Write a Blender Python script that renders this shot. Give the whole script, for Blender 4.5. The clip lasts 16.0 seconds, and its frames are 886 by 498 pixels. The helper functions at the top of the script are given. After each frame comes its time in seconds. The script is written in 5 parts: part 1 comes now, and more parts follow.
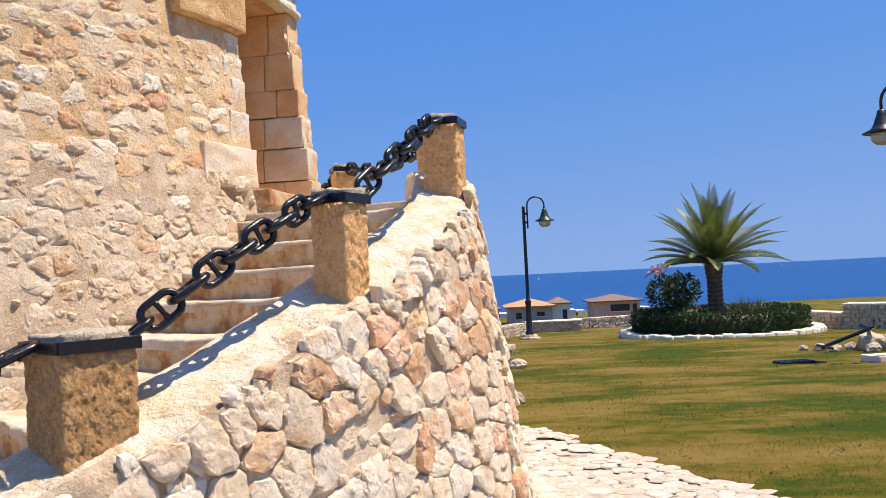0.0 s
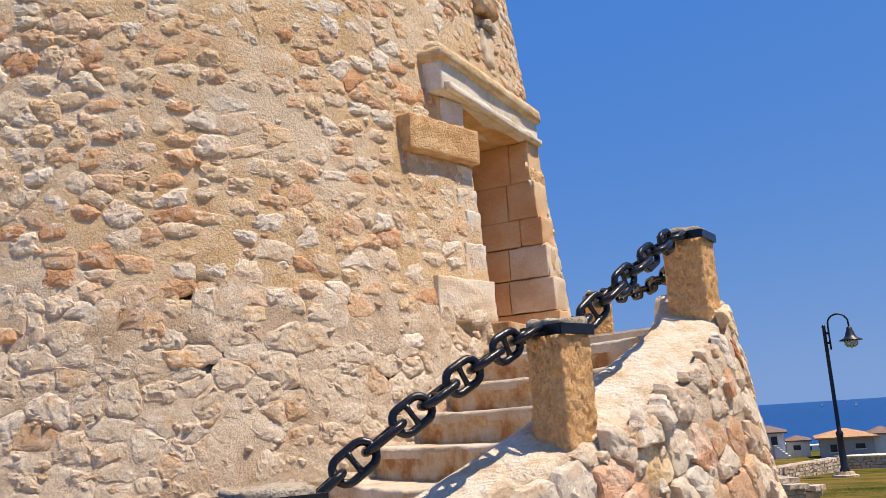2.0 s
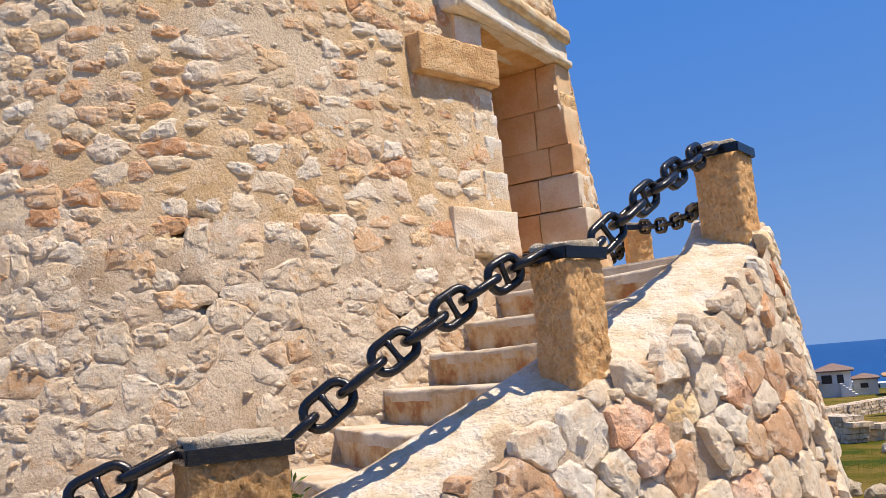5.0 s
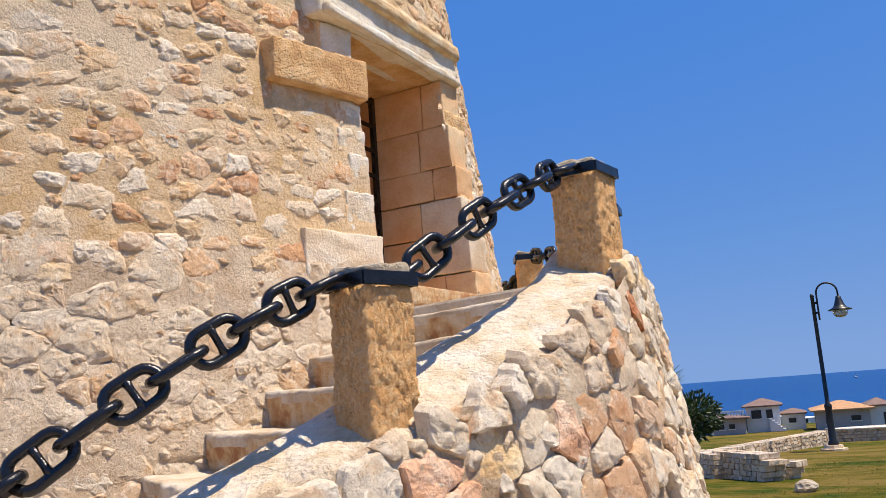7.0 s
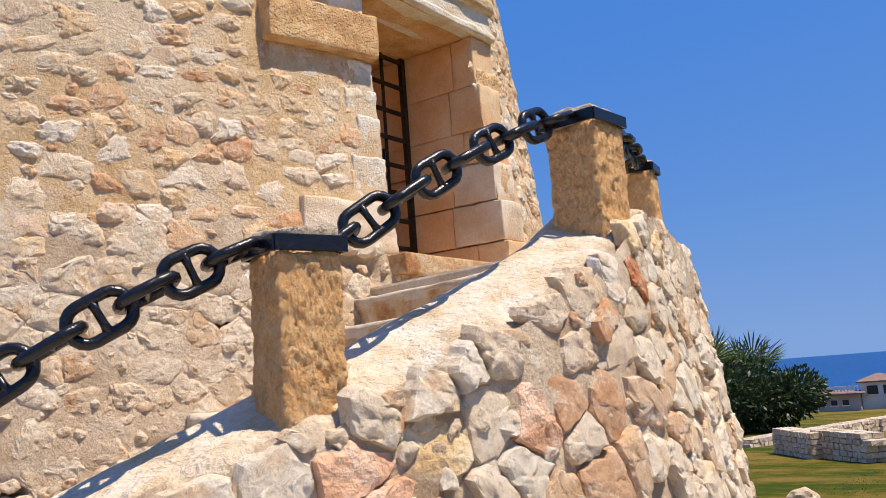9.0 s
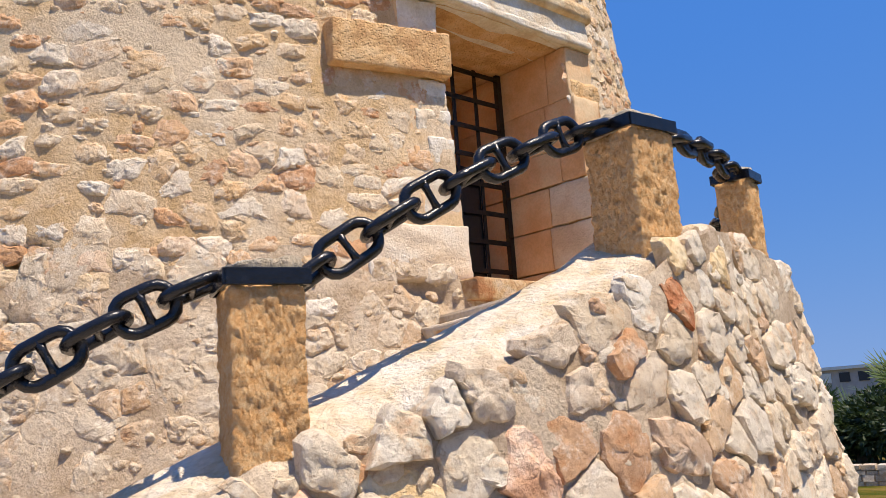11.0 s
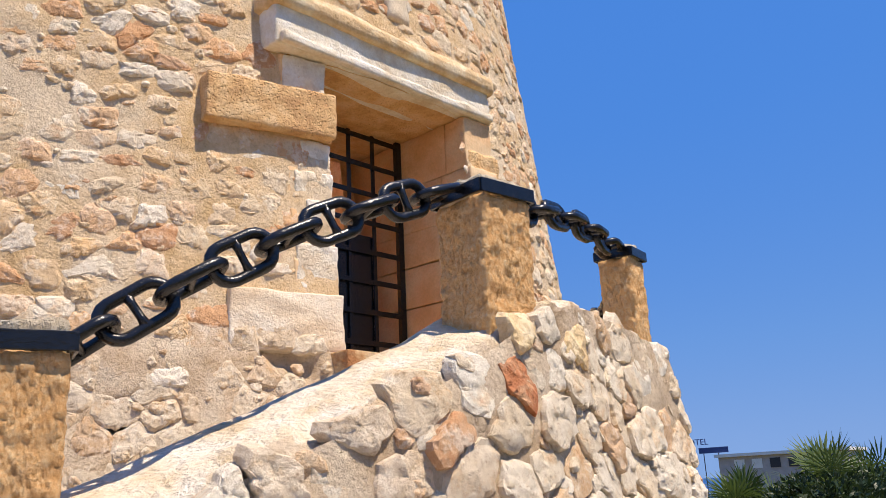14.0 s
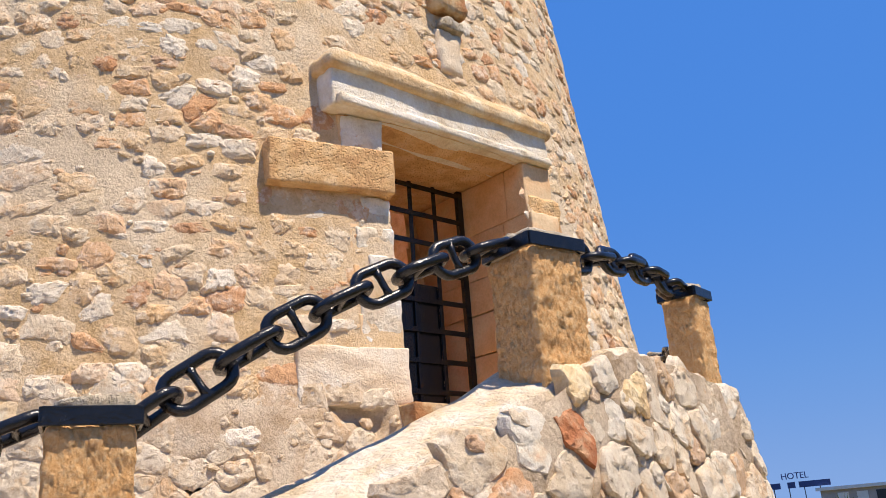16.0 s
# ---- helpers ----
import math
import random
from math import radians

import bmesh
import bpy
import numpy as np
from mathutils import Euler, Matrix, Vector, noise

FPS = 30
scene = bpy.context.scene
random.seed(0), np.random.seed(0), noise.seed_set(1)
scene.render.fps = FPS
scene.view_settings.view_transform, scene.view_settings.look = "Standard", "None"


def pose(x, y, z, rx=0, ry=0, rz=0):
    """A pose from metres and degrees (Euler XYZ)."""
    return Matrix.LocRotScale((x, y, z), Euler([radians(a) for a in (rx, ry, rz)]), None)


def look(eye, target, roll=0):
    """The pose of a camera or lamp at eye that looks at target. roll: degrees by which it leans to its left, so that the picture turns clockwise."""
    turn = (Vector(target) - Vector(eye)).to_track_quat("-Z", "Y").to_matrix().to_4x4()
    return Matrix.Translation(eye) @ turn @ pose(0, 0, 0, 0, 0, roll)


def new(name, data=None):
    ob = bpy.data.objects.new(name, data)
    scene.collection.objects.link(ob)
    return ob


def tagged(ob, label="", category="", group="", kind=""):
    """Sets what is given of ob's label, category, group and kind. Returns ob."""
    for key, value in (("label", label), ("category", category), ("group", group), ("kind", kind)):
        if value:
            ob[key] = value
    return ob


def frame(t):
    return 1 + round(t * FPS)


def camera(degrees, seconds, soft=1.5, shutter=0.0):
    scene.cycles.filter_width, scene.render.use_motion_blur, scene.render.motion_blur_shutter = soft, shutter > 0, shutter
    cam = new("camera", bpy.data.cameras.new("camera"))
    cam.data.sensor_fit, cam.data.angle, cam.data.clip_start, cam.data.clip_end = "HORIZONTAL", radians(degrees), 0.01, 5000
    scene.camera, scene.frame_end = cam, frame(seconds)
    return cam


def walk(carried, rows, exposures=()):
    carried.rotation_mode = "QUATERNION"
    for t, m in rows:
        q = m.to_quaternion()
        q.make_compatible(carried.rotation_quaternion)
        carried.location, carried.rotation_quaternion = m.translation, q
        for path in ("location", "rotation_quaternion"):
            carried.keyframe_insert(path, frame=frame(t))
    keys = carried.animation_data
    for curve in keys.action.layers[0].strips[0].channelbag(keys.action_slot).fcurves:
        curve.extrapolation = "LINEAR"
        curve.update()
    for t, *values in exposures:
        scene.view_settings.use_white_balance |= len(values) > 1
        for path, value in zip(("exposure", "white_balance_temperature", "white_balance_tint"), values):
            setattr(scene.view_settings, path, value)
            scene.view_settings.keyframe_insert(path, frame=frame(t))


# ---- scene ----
cam = camera(54.1, 16.0, 0.7)
PATH = [
    (0, (0.222, 0.312, 1.792), (0.144, 2.31, 1.857), -2.8),
    (0.5, (0.228, 0.521, 1.8), (-0.026, 2.503, 1.893), -2.8),
    (1, (0.275, 0.616, 1.817), (-0.136, 2.568, 1.959), -3.0),
    (1.5, (0.376, 0.761, 1.848), (-0.223, 2.642, 2.171), -3.2),
    (2, (0.474, 0.913, 1.839), (-0.212, 2.749, 2.234), -3.7),
    (2.5, (0.492, 1.111, 1.842), (-0.193, 2.942, 2.266), -3.7),
    (3, (0.489, 1.201, 1.856), (-0.25, 3.006, 2.298), -4.0),
    (3.2, (0.513, 1.221, 1.873), (-0.315, 2.982, 2.335), -3.6),
    (5.3, (0.586, 1.556, 1.782), (-0.224, 3.369, 2.019), -4.9),
    (5.5, (0.61, 1.618, 1.782), (-0.136, 3.462, 1.99), -5.4),
    (6, (0.731, 1.838, 1.769), (0.024, 3.7, 1.947), -5.6),
    (6.5, (0.805, 2.065, 1.771), (0.105, 3.926, 1.991), -5.2),
    (7, (0.89, 2.235, 1.795), (0.196, 4.079, 2.138), -4.3),
    (7.5, (1.068, 2.406, 1.781), (0.172, 4.154, 2.159), -3.3),
    (8, (1.166, 2.497, 1.752), (0.266, 4.247, 2.108), -4.2),
    (8.5, (1.156, 2.7, 1.762), (0.256, 4.453, 2.105), -4.0),
    (8.7, (1.179, 2.779, 1.77), (0.279, 4.537, 2.088), -4.1),
    (10.8, (1.581, 3.524, 1.802), (0.376, 5.08, 2.156), -4.2),
    (11, (1.632, 3.503, 1.805), (0.389, 5.024, 2.183), -4.0),
    (11.5, (1.66, 3.46, 1.828), (0.416, 4.924, 2.384), -3.9),
    (12, (1.609, 3.448, 1.828), (0.392, 4.91, 2.443), -4.0),
    (12.5, (1.585, 3.543, 1.805), (0.466, 5.131, 2.279), -5.2),
    (13, (1.683, 3.701, 1.792), (0.57, 5.314, 2.193), -4.4),
    (13.5, (1.744, 3.837, 1.802), (0.62, 5.445, 2.188), -3.2),
    (14, (1.778, 3.98, 1.828), (0.669, 5.556, 2.362), -2.8),
    (14.5, (1.862, 3.998, 1.847), (0.747, 5.547, 2.441), -2.9),
    (15, (1.907, 3.999, 1.863), (0.744, 5.529, 2.417), -3.8),
    (15.5, (1.906, 3.979, 1.862), (0.721, 5.471, 2.469), -4.4),
    (16, (1.897, 3.99, 1.867), (0.671, 5.439, 2.499), -4.3),
]
walk(cam, [(t, look(eye, target, roll)) for t, eye, target, roll in PATH], [(0, 0.55, 6550, 13), (1, 0.48, 6550, 13), (2, 0.29, 6550, 13), (3.2, 0.22, 6550, 13), (5.3, 0.38, 6450, 12), (8.5, 0.36, 6400, 12), (11, 0.39, 6400, 12), (16, 0.46, 6400, 12)])

# ---- daylight: clear June noon, sun high and square to the doorway ----
SUN_EL, SUN_AZ = radians(68), radians(3)
SUN_DIR = Vector((math.cos(SUN_AZ) * math.cos(SUN_EL), math.sin(SUN_AZ) * math.cos(SUN_EL), math.sin(SUN_EL)))
world = bpy.data.worlds.new("world")
scene.world = world
world.use_nodes = True
wn = world.node_tree.nodes
sky = wn.new("ShaderNodeTexSky")
sky.sky_type = "NISHITA"
sky.sun_disc = False
sky.sun_elevation = SUN_EL
sky.sun_rotation = math.atan2(SUN_DIR.x, SUN_DIR.y)
sky.altitude = 2500
sky.air_density = 1.6
sky.dust_density = 0.0
sky.ozone_density = 3.0
wn["Background"].inputs[1].default_value = 0.070
# the clip's deep, even blue: the sky's own brightness steers between zenith and horizon colour
bright = wn.new("ShaderNodeRGBToBW")
scaled = wn.new("ShaderNodeMath")
scaled.operation = "MULTIPLY"
scaled.inputs[1].default_value = 0.12
blue = wn.new("ShaderNodeValToRGB")
for at in (0.3, 0.55):
    blue.color_ramp.elements.new(at)
for el, (at, c) in zip(blue.color_ramp.elements, ((0.06, (0.045, 0.220, 0.76)), (0.3, (0.085, 0.280, 0.79)), (0.55, (0.16, 0.36, 0.80)), (1.0, (0.29, 0.46, 0.81)))):
    el.position, el.color = at, (*c, 1)
gain = wn.new("ShaderNodeMix")
gain.data_type, gain.blend_type = "RGBA", "MULTIPLY"
gain.inputs[0].default_value = 1.0
gain.inputs[7].default_value = (9.5, 9.5, 9.5, 1)
wl = world.node_tree.links
wl.new(sky.outputs[0], bright.inputs[0])
wl.new(bright.outputs[0], scaled.inputs[0])
wl.new(scaled.outputs[0], blue.inputs[0])
wl.new(blue.outputs[0], gain.inputs[6])
wl.new(gain.outputs[2], wn["Background"].inputs[0])
sun = new("sun", bpy.data.lights.new("sun", "SUN"))
sun.data.energy = 5.0
sun.data.angle = radians(0.53)
sun.data.color = (1.0, 0.865, 0.69)
sun.matrix_world = look(SUN_DIR * 50, (0, 0, 0))
scene.view_settings.exposure = 0.0


# ---- materials ----
def material(name, rough=0.85, metal=0.0):
    m = bpy.data.materials.new(name)
    m.use_nodes = True
    b = m.node_tree.nodes["Principled BSDF"]
    b.inputs["Roughness"].default_value = rough
    b.inputs["Metallic"].default_value = metal
    return m, m.node_tree, b


def ramp(t, source, stops):
    r = t.nodes.new("ShaderNodeValToRGB")
    e = r.color_ramp.elements
    while len(e) < len(stops):
        e.new(0.5)
    for el, (p, c) in zip(e, stops):
        el.position, el.color = p, (*c, 1)
    t.links.new(source, r.inputs[0])
    return r.outputs[0]


def noise_tex(t, scale, detail=6, rough=0.6, stretch=None, kind="Object"):
    c = t.nodes.new("ShaderNodeTexCoord")
    n = t.nodes.new("ShaderNodeTexNoise")
    n.inputs["Scale"].default_value = scale
    n.inputs["Detail"].default_value = detail
    n.inputs["Roughness"].default_value = rough
    if stretch:
        mp = t.nodes.new("ShaderNodeMapping")
        mp.inputs["Scale"].default_value = stretch
        t.links.new(c.outputs[kind], mp.inputs[0])
        t.links.new(mp.outputs[0], n.inputs["Vector"])
    else:
        t.links.new(c.outputs[kind], n.inputs["Vector"])
    return n.outputs["Fac"]


def mix(t, fac, a, b, mode="MIX"):
    n = t.nodes.new("ShaderNodeMix")
    n.data_type, n.blend_type = "RGBA", mode
    for sock, v in ((n.inputs[0], fac), (n.inputs[6], a), (n.inputs[7], b)):
        if isinstance(v, (int, float)):
            sock.default_value = v
        elif isinstance(v, tuple):
            sock.default_value = (*v, 1)
        else:
            t.links.new(v, sock)
    return n.outputs[2]


def bump(t, b, layers):
    """layers: (height socket, strength, distance)"""
    last = None
    for h, s, d in layers:
        n = t.nodes.new("ShaderNodeBump")
        n.inputs["Strength"].default_value = s
        n.inputs["Distance"].default_value = d
        t.links.new(h, n.inputs["Height"])
        if last:
            t.links.new(last, n.inputs["Normal"])
        last = n.outputs[0]
    t.links.new(last, b.inputs["Normal"])


def pits(t, scale, kind="Object"):
    """Small round pores: 0 in a pore, 1 outside."""
    c = t.nodes.new("ShaderNodeTexCoord")
    v = t.nodes.new("ShaderNodeTexVoronoi")
    v.inputs["Scale"].default_value = scale
    w = t.nodes.new("ShaderNodeTexNoise")
    w.inputs["Scale"].default_value = scale * 0.35
    t.links.new(c.outputs[kind], w.inputs["Vector"])
    warp = t.nodes.new("ShaderNodeMix")
    warp.data_type, warp.blend_type = "RGBA", "ADD"
    warp.inputs[0].default_value = 2.2 / scale
    t.links.new(c.outputs[kind], warp.inputs[6])
    t.links.new(w.outputs["Color"], warp.inputs[7])
    t.links.new(warp.outputs[2], v.inputs["Vector"])
    r = t.nodes.new("ShaderNodeMapRange")
    r.inputs["From Min"].default_value, r.inputs["From Max"].default_value = 0.1, 0.42
    t.links.new(v.outputs["Distance"], r.inputs[0])
    return r.outputs[0]


def stone_material(name, stops, loose):
    """Rubble limestone; each stone takes its own tint. loose: stones are objects of their own."""
    m, t, b = material(name, 0.92)
    if loose:
        rnd = t.nodes.new("ShaderNodeObjectInfo").outputs["Random"]
    else:
        rnd = t.nodes.new("ShaderNodeNewGeometry").outputs["Random Per Island"]
    base = ramp(t, rnd, stops)
    cloud = noise_tex(t, 7, 6, 0.7)
    stain = ramp(t, cloud, [(0.28, (0.80, 0.45, 0.22)), (0.38, (0.96, 0.80, 0.60)), (0.47, (1.0, 0.98, 0.94)), (0.70, (1.04, 1.04, 1.04))])
    # lowest stops paint the shade of pits and crevices into the stone colour
    fine = ramp(t, noise_tex(t, 38, 7, 0.75), [(0.29, (0.30, 0.17, 0.10)), (0.37, (0.80, 0.70, 0.60)), (0.45, (1.0, 0.98, 0.95)), (0.64, (1.12, 1.11, 1.08))])
    white = ramp(t, noise_tex(t, 11, 5, 0.75), [(0.50, (0, 0, 0)), (0.62, (0.55, 0.55, 0.55))])
    col = mix(t, white, base, (0.90, 0.82, 0.69))
    col = mix(t, 0.7, col, stain, "MULTIPLY")
    col = mix(t, 0.75, col, fine, "MULTIPLY")
    t.links.new(col, b.inputs["Base Color"])
    bump(t, b, [(noise_tex(t, 16, 6, 0.68), 0.7, 0.018), (noise_tex(t, 52, 8, 0.8), 0.9, 0.013), (noise_tex(t, 150, 4, 0.75), 0.7, 0.004), (pits(t, 55), 0.2, 0.008)])
    return m


WALL_STOPS = [(0.0, (0.72, 0.57, 0.38)), (0.14, (0.74, 0.53, 0.31)), (0.28, (0.80, 0.71, 0.57)), (0.40, (0.74, 0.46, 0.25)), (0.48, (0.77, 0.63, 0.45)),
              (0.60, (0.82, 0.75, 0.64)), (0.74, (0.74, 0.57, 0.36)), (0.84, (0.72, 0.44, 0.24)), (0.93, (0.60, 0.32, 0.16)), (1.0, (0.78, 0.68, 0.52))]
RUBBLE_STOPS = [(0.0, (0.76, 0.67, 0.53)), (0.25, (0.72, 0.60, 0.44)), (0.45, (0.81, 0.75, 0.64)), (0.62, (0.73, 0.60, 0.43)),
                (0.74, (0.76, 0.69, 0.57)), (0.86, (0.71, 0.52, 0.33)), (0.95, (0.62, 0.37, 0.21)), (1.0, (0.75, 0.64, 0.49))]
LOW_STOPS = [(0.0, (0.66, 0.56, 0.42)), (0.3, (0.70, 0.58, 0.43)), (0.55, (0.62, 0.49, 0.34)), (0.8, (0.72, 0.63, 0.50)), (0.93, (0.60, 0.42, 0.26)), (1.0, (0.66, 0.53, 0.38))]
M_WALL_STONE = stone_material("wall_stone", WALL_STOPS, True)
M_WALL_REST = stone_material("wall_stone_rest", WALL_STOPS, False)
M_LOW_REST = stone_material("low_wall_stone", LOW_STOPS, False)
M_RUBBLE = stone_material("rubble_stone", RUBBLE_STOPS, True)
M_RUBBLE_REST = stone_material("rubble_stone_rest", RUBBLE_STOPS, False)


def plain_stone(name, a, b_, c, big=4, fine=35, strength=0.6, pores=0.0, rough=0.92, pore_scale=55, dist=0.015):
    m, t, b = material(name, rough)
    col = ramp(t, noise_tex(t, big, 6, 0.62), [(0.38, a), (0.5, b_), (0.62, c)])
    grain = ramp(t, noise_tex(t, fine, 6, 0.7), [(0.3, (0.78, 0.75, 0.7)), (0.6, (1, 1, 1))])
    col = mix(t, 0.7, col, grain, "MULTIPLY")
    t.links.new(col, b.inputs["Base Color"])
    layers = [(noise_tex(t, big * 2.5, 5, 0.6), strength, 0.04), (noise_tex(t, fine, 6, 0.7), strength, dist)]
    if pores:
        layers.append((pits(t, pore_scale), pores, 0.012))
    bump(t, b, layers)
    return m


def mortar_material(name, sand, mid, pale, patch):
    """Hand-thrown lime mortar: sandy, with paler smeared patches and gritty pores."""
    m, t, b = material(name, 0.95)
    col = ramp(t, noise_tex(t, 5, 7, 0.68), [(0.36, sand), (0.52, mid), (0.66, pale)])
    smear = ramp(t, noise_tex(t, patch, 6, 0.65), [(0.46, (0, 0, 0)), (0.60, (0.75, 0.75, 0.75))])
    col = mix(t, smear, col, (0.83, 0.70, 0.52))
    grit = ramp(t, noise_tex(t, 60, 7, 0.75), [(0.30, (0.55, 0.43, 0.32)), (0.43, (0.90, 0.86, 0.81)), (0.6, (1.06, 1.05, 1.03))])
    t.links.new(mix(t, 0.7, col, grit, "MULTIPLY"), b.inputs["Base Color"])
    bump(t, b, [(noise_tex(t, 9, 6, 0.65), 0.8, 0.04), (noise_tex(t, 45, 7, 0.76), 0.9, 0.018), (noise_tex(t, 140, 4, 0.7), 0.7, 0.006), (pits(t, 40), 0.25, 0.012)])
    return m


M_MORTAR = mortar_material("sandy_mortar", (0.68, 0.46, 0.23), (0.78, 0.57, 0.33), (0.81, 0.63, 0.41), 1.1)
# darkened so that the shade of the joints is put into its colour
M_LOW_MORTAR = mortar_material("joint_shade_mortar", (0.50, 0.36, 0.22), (0.64, 0.50, 0.35), (0.73, 0.62, 0.47), 1.8)
M_PLASTER = plain_stone("lime_plaster", (0.62, 0.48, 0.30), (0.72, 0.61, 0.46), (0.76, 0.69, 0.58), 5.0, 34, 0.9, 0.3, 0.95, 30)


def pitted_stone(name, hollow, mid, crest):
    """Coarse soft sandstone, eaten into pits and crests of one to four centimetres."""
    m, t, b = material(name, 0.97)
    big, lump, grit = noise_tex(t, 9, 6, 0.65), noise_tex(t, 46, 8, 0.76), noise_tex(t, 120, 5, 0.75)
    # hollows coloured darker than crests, so pit shade is in the colour
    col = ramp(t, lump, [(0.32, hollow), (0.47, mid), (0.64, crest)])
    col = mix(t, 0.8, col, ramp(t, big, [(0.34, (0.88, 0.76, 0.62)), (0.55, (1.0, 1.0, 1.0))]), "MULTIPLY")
    t.links.new(col, b.inputs["Base Color"])
    bump(t, b, [(big, 0.8, 0.015), (lump, 0.9, 0.020), (grit, 0.8, 0.008)])
    return m


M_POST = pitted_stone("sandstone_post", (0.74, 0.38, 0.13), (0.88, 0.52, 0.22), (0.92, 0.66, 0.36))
# the same pitted stone in darker tones, for the two lowest posts
M_POST_GREY = pitted_stone("darker_post", (0.34, 0.18, 0.06), (0.56, 0.34, 0.14), (0.70, 0.48, 0.25))
M_RED = plain_stone("rust_red_stone", (0.42, 0.14, 0.05), (0.52, 0.20, 0.08), (0.62, 0.36, 0.2), 9, 40, 0.8)
M_YELLOW = plain_stone("ochre_stone", (0.70, 0.46, 0.22), (0.80, 0.60, 0.33), (0.84, 0.70, 0.47), 5, 40, 0.8)
M_ORANGE = plain_stone("orange_stone", (0.66, 0.36, 0.20), (0.76, 0.47, 0.30), (0.82, 0.62, 0.46), 6, 40, 0.8)
M_BRICK = plain_stone("tooled_sandstone", (0.62, 0.35, 0.15), (0.74, 0.46, 0.21), (0.80, 0.55, 0.29), 6, 55, 0.6, 0.8, 0.95, 48)
M_ASHLAR = plain_stone("pale_ashlar", (0.70, 0.54, 0.36), (0.79, 0.66, 0.49), (0.83, 0.74, 0.60), 2.5, 50, 0.35, 0.25)
M_REVEAL = plain_stone("reveal_stone", (0.72, 0.42, 0.20), (0.80, 0.52, 0.28), (0.82, 0.61, 0.37), 2.0, 50, 0.3)
M_LINTEL = plain_stone("white_lintel_stone", (0.70, 0.58, 0.42), (0.80, 0.72, 0.58), (0.85, 0.80, 0.72), 4, 40, 0.5, 0.3)
M_CORNICE = plain_stone("cornice_stone", (0.64, 0.42, 0.21), (0.74, 0.54, 0.31), (0.80, 0.66, 0.45), 5, 45, 0.8)
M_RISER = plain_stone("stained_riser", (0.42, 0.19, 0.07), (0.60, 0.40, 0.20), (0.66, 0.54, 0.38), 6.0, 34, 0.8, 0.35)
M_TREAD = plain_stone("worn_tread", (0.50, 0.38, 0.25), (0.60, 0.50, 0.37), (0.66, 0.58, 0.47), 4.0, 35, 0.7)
M_CAPROCK = plain_stone("mortar_cap", (0.42, 0.34, 0.24), (0.55, 0.46, 0.33), (0.62, 0.55, 0.44), 8, 40, 0.8)
M_PATH = plain_stone("crazy_path", (0.30, 0.25, 0.19), (0.45, 0.39, 0.33), (0.52, 0.47, 0.41), 2.6, 14, 0.9)
M_DRYWALL = stone_material("field_stone", [(0.0, (0.42, 0.36, 0.29)), (0.4, (0.58, 0.5, 0.4)), (0.7, (0.5, 0.38, 0.25)), (1.0, (0.62, 0.56, 0.47))], False)


M_DRYWALL_LOOSE = stone_material("bench_stone", [(0.0, (0.42, 0.36, 0.29)), (0.4, (0.58, 0.5, 0.4)), (0.7, (0.5, 0.38, 0.25)), (1.0, (0.62, 0.56, 0.47))], True)


PATH_STOPS = [(0.0, (0.56, 0.49, 0.42)), (0.3, (0.50, 0.43, 0.36)), (0.6, (0.60, 0.54, 0.48)), (1.0, (0.52, 0.44, 0.37))]
M_PATH_STONE = stone_material("flagstone", PATH_STOPS, True)
M_PATH_REST = stone_material("flagstone_rest", PATH_STOPS, False)


def iron_material():
    m, t, b = material("black_painted_iron", 0.24, 0.0)
    col = ramp(t, noise_tex(t, 30, 5, 0.7), [(0.35, (0.005, 0.005, 0.006)), (0.62, (0.010, 0.010, 0.012)), (0.8, (0.03, 0.026, 0.022))])
    b.inputs["Specular IOR Level"].default_value = 0.5
    t.links.new(col, b.inputs["Base Color"])
    bump(t, b, [(noise_tex(t, 25, 4, 0.6), 0.35, 0.01), (noise_tex(t, 120, 3, 0.6), 0.35, 0.004)])
    return m


M_IRON = iron_material()


def simple(name, color, rough=0.6, vary=0.12, scale=8.0):
    m, t, b = material(name, rough)
    d = tuple(max(0.0, c * (1 - vary)) for c in color)
    u = tuple(min(1.0, c * (1 + vary)) for c in color)
    t.links.new(ramp(t, noise_tex(t, scale, 5, 0.6), [(0.35, d), (0.65, u)]), b.inputs["Base Color"])
    return m


def leaf_material(name, dark, light, rough=0.5):
    m, t, b = material(name, rough)
    rnd = t.nodes.new("ShaderNodeNewGeometry").outputs["Random Per Island"]
    col = mix(t, 0.5, ramp(t, rnd, [(0, dark), (1, light)]), ramp(t, noise_tex(t, 2.5, 3), [(0.3, dark), (0.7, light)]))
    t.links.new(col, b.inputs["Base Color"])
    tr = t.nodes.new("ShaderNodeBsdfTranslucent")
    t.links.new(col, tr.inputs[0])
    ms = t.nodes.new("ShaderNodeMixShader")
    ms.inputs[0].default_value = 0.25
    t.links.new(b.outputs[0], ms.inputs[1])
    t.links.new(tr.outputs[0], ms.inputs[2])
    t.links.new(ms.outputs[0], t.nodes["Material Output"].inputs[0])
    return m


M_HEDGE = leaf_material("hedge_leaf", (0.018, 0.04, 0.010), (0.05, 0.085, 0.022))
M_BUSH = leaf_material("bush_leaf", (0.016, 0.032, 0.010), (0.045, 0.075, 0.022))
M_PALM = leaf_material("palm_leaf", (0.06, 0.10, 0.02), (0.20, 0.24, 0.06))
M_FAN = leaf_material("fan_palm_leaf", (0.05, 0.09, 0.02), (0.15, 0.20, 0.05))
M_WEED = leaf_material("weed_leaf", (0.05, 0.10, 0.015), (0.12, 0.2, 0.03))
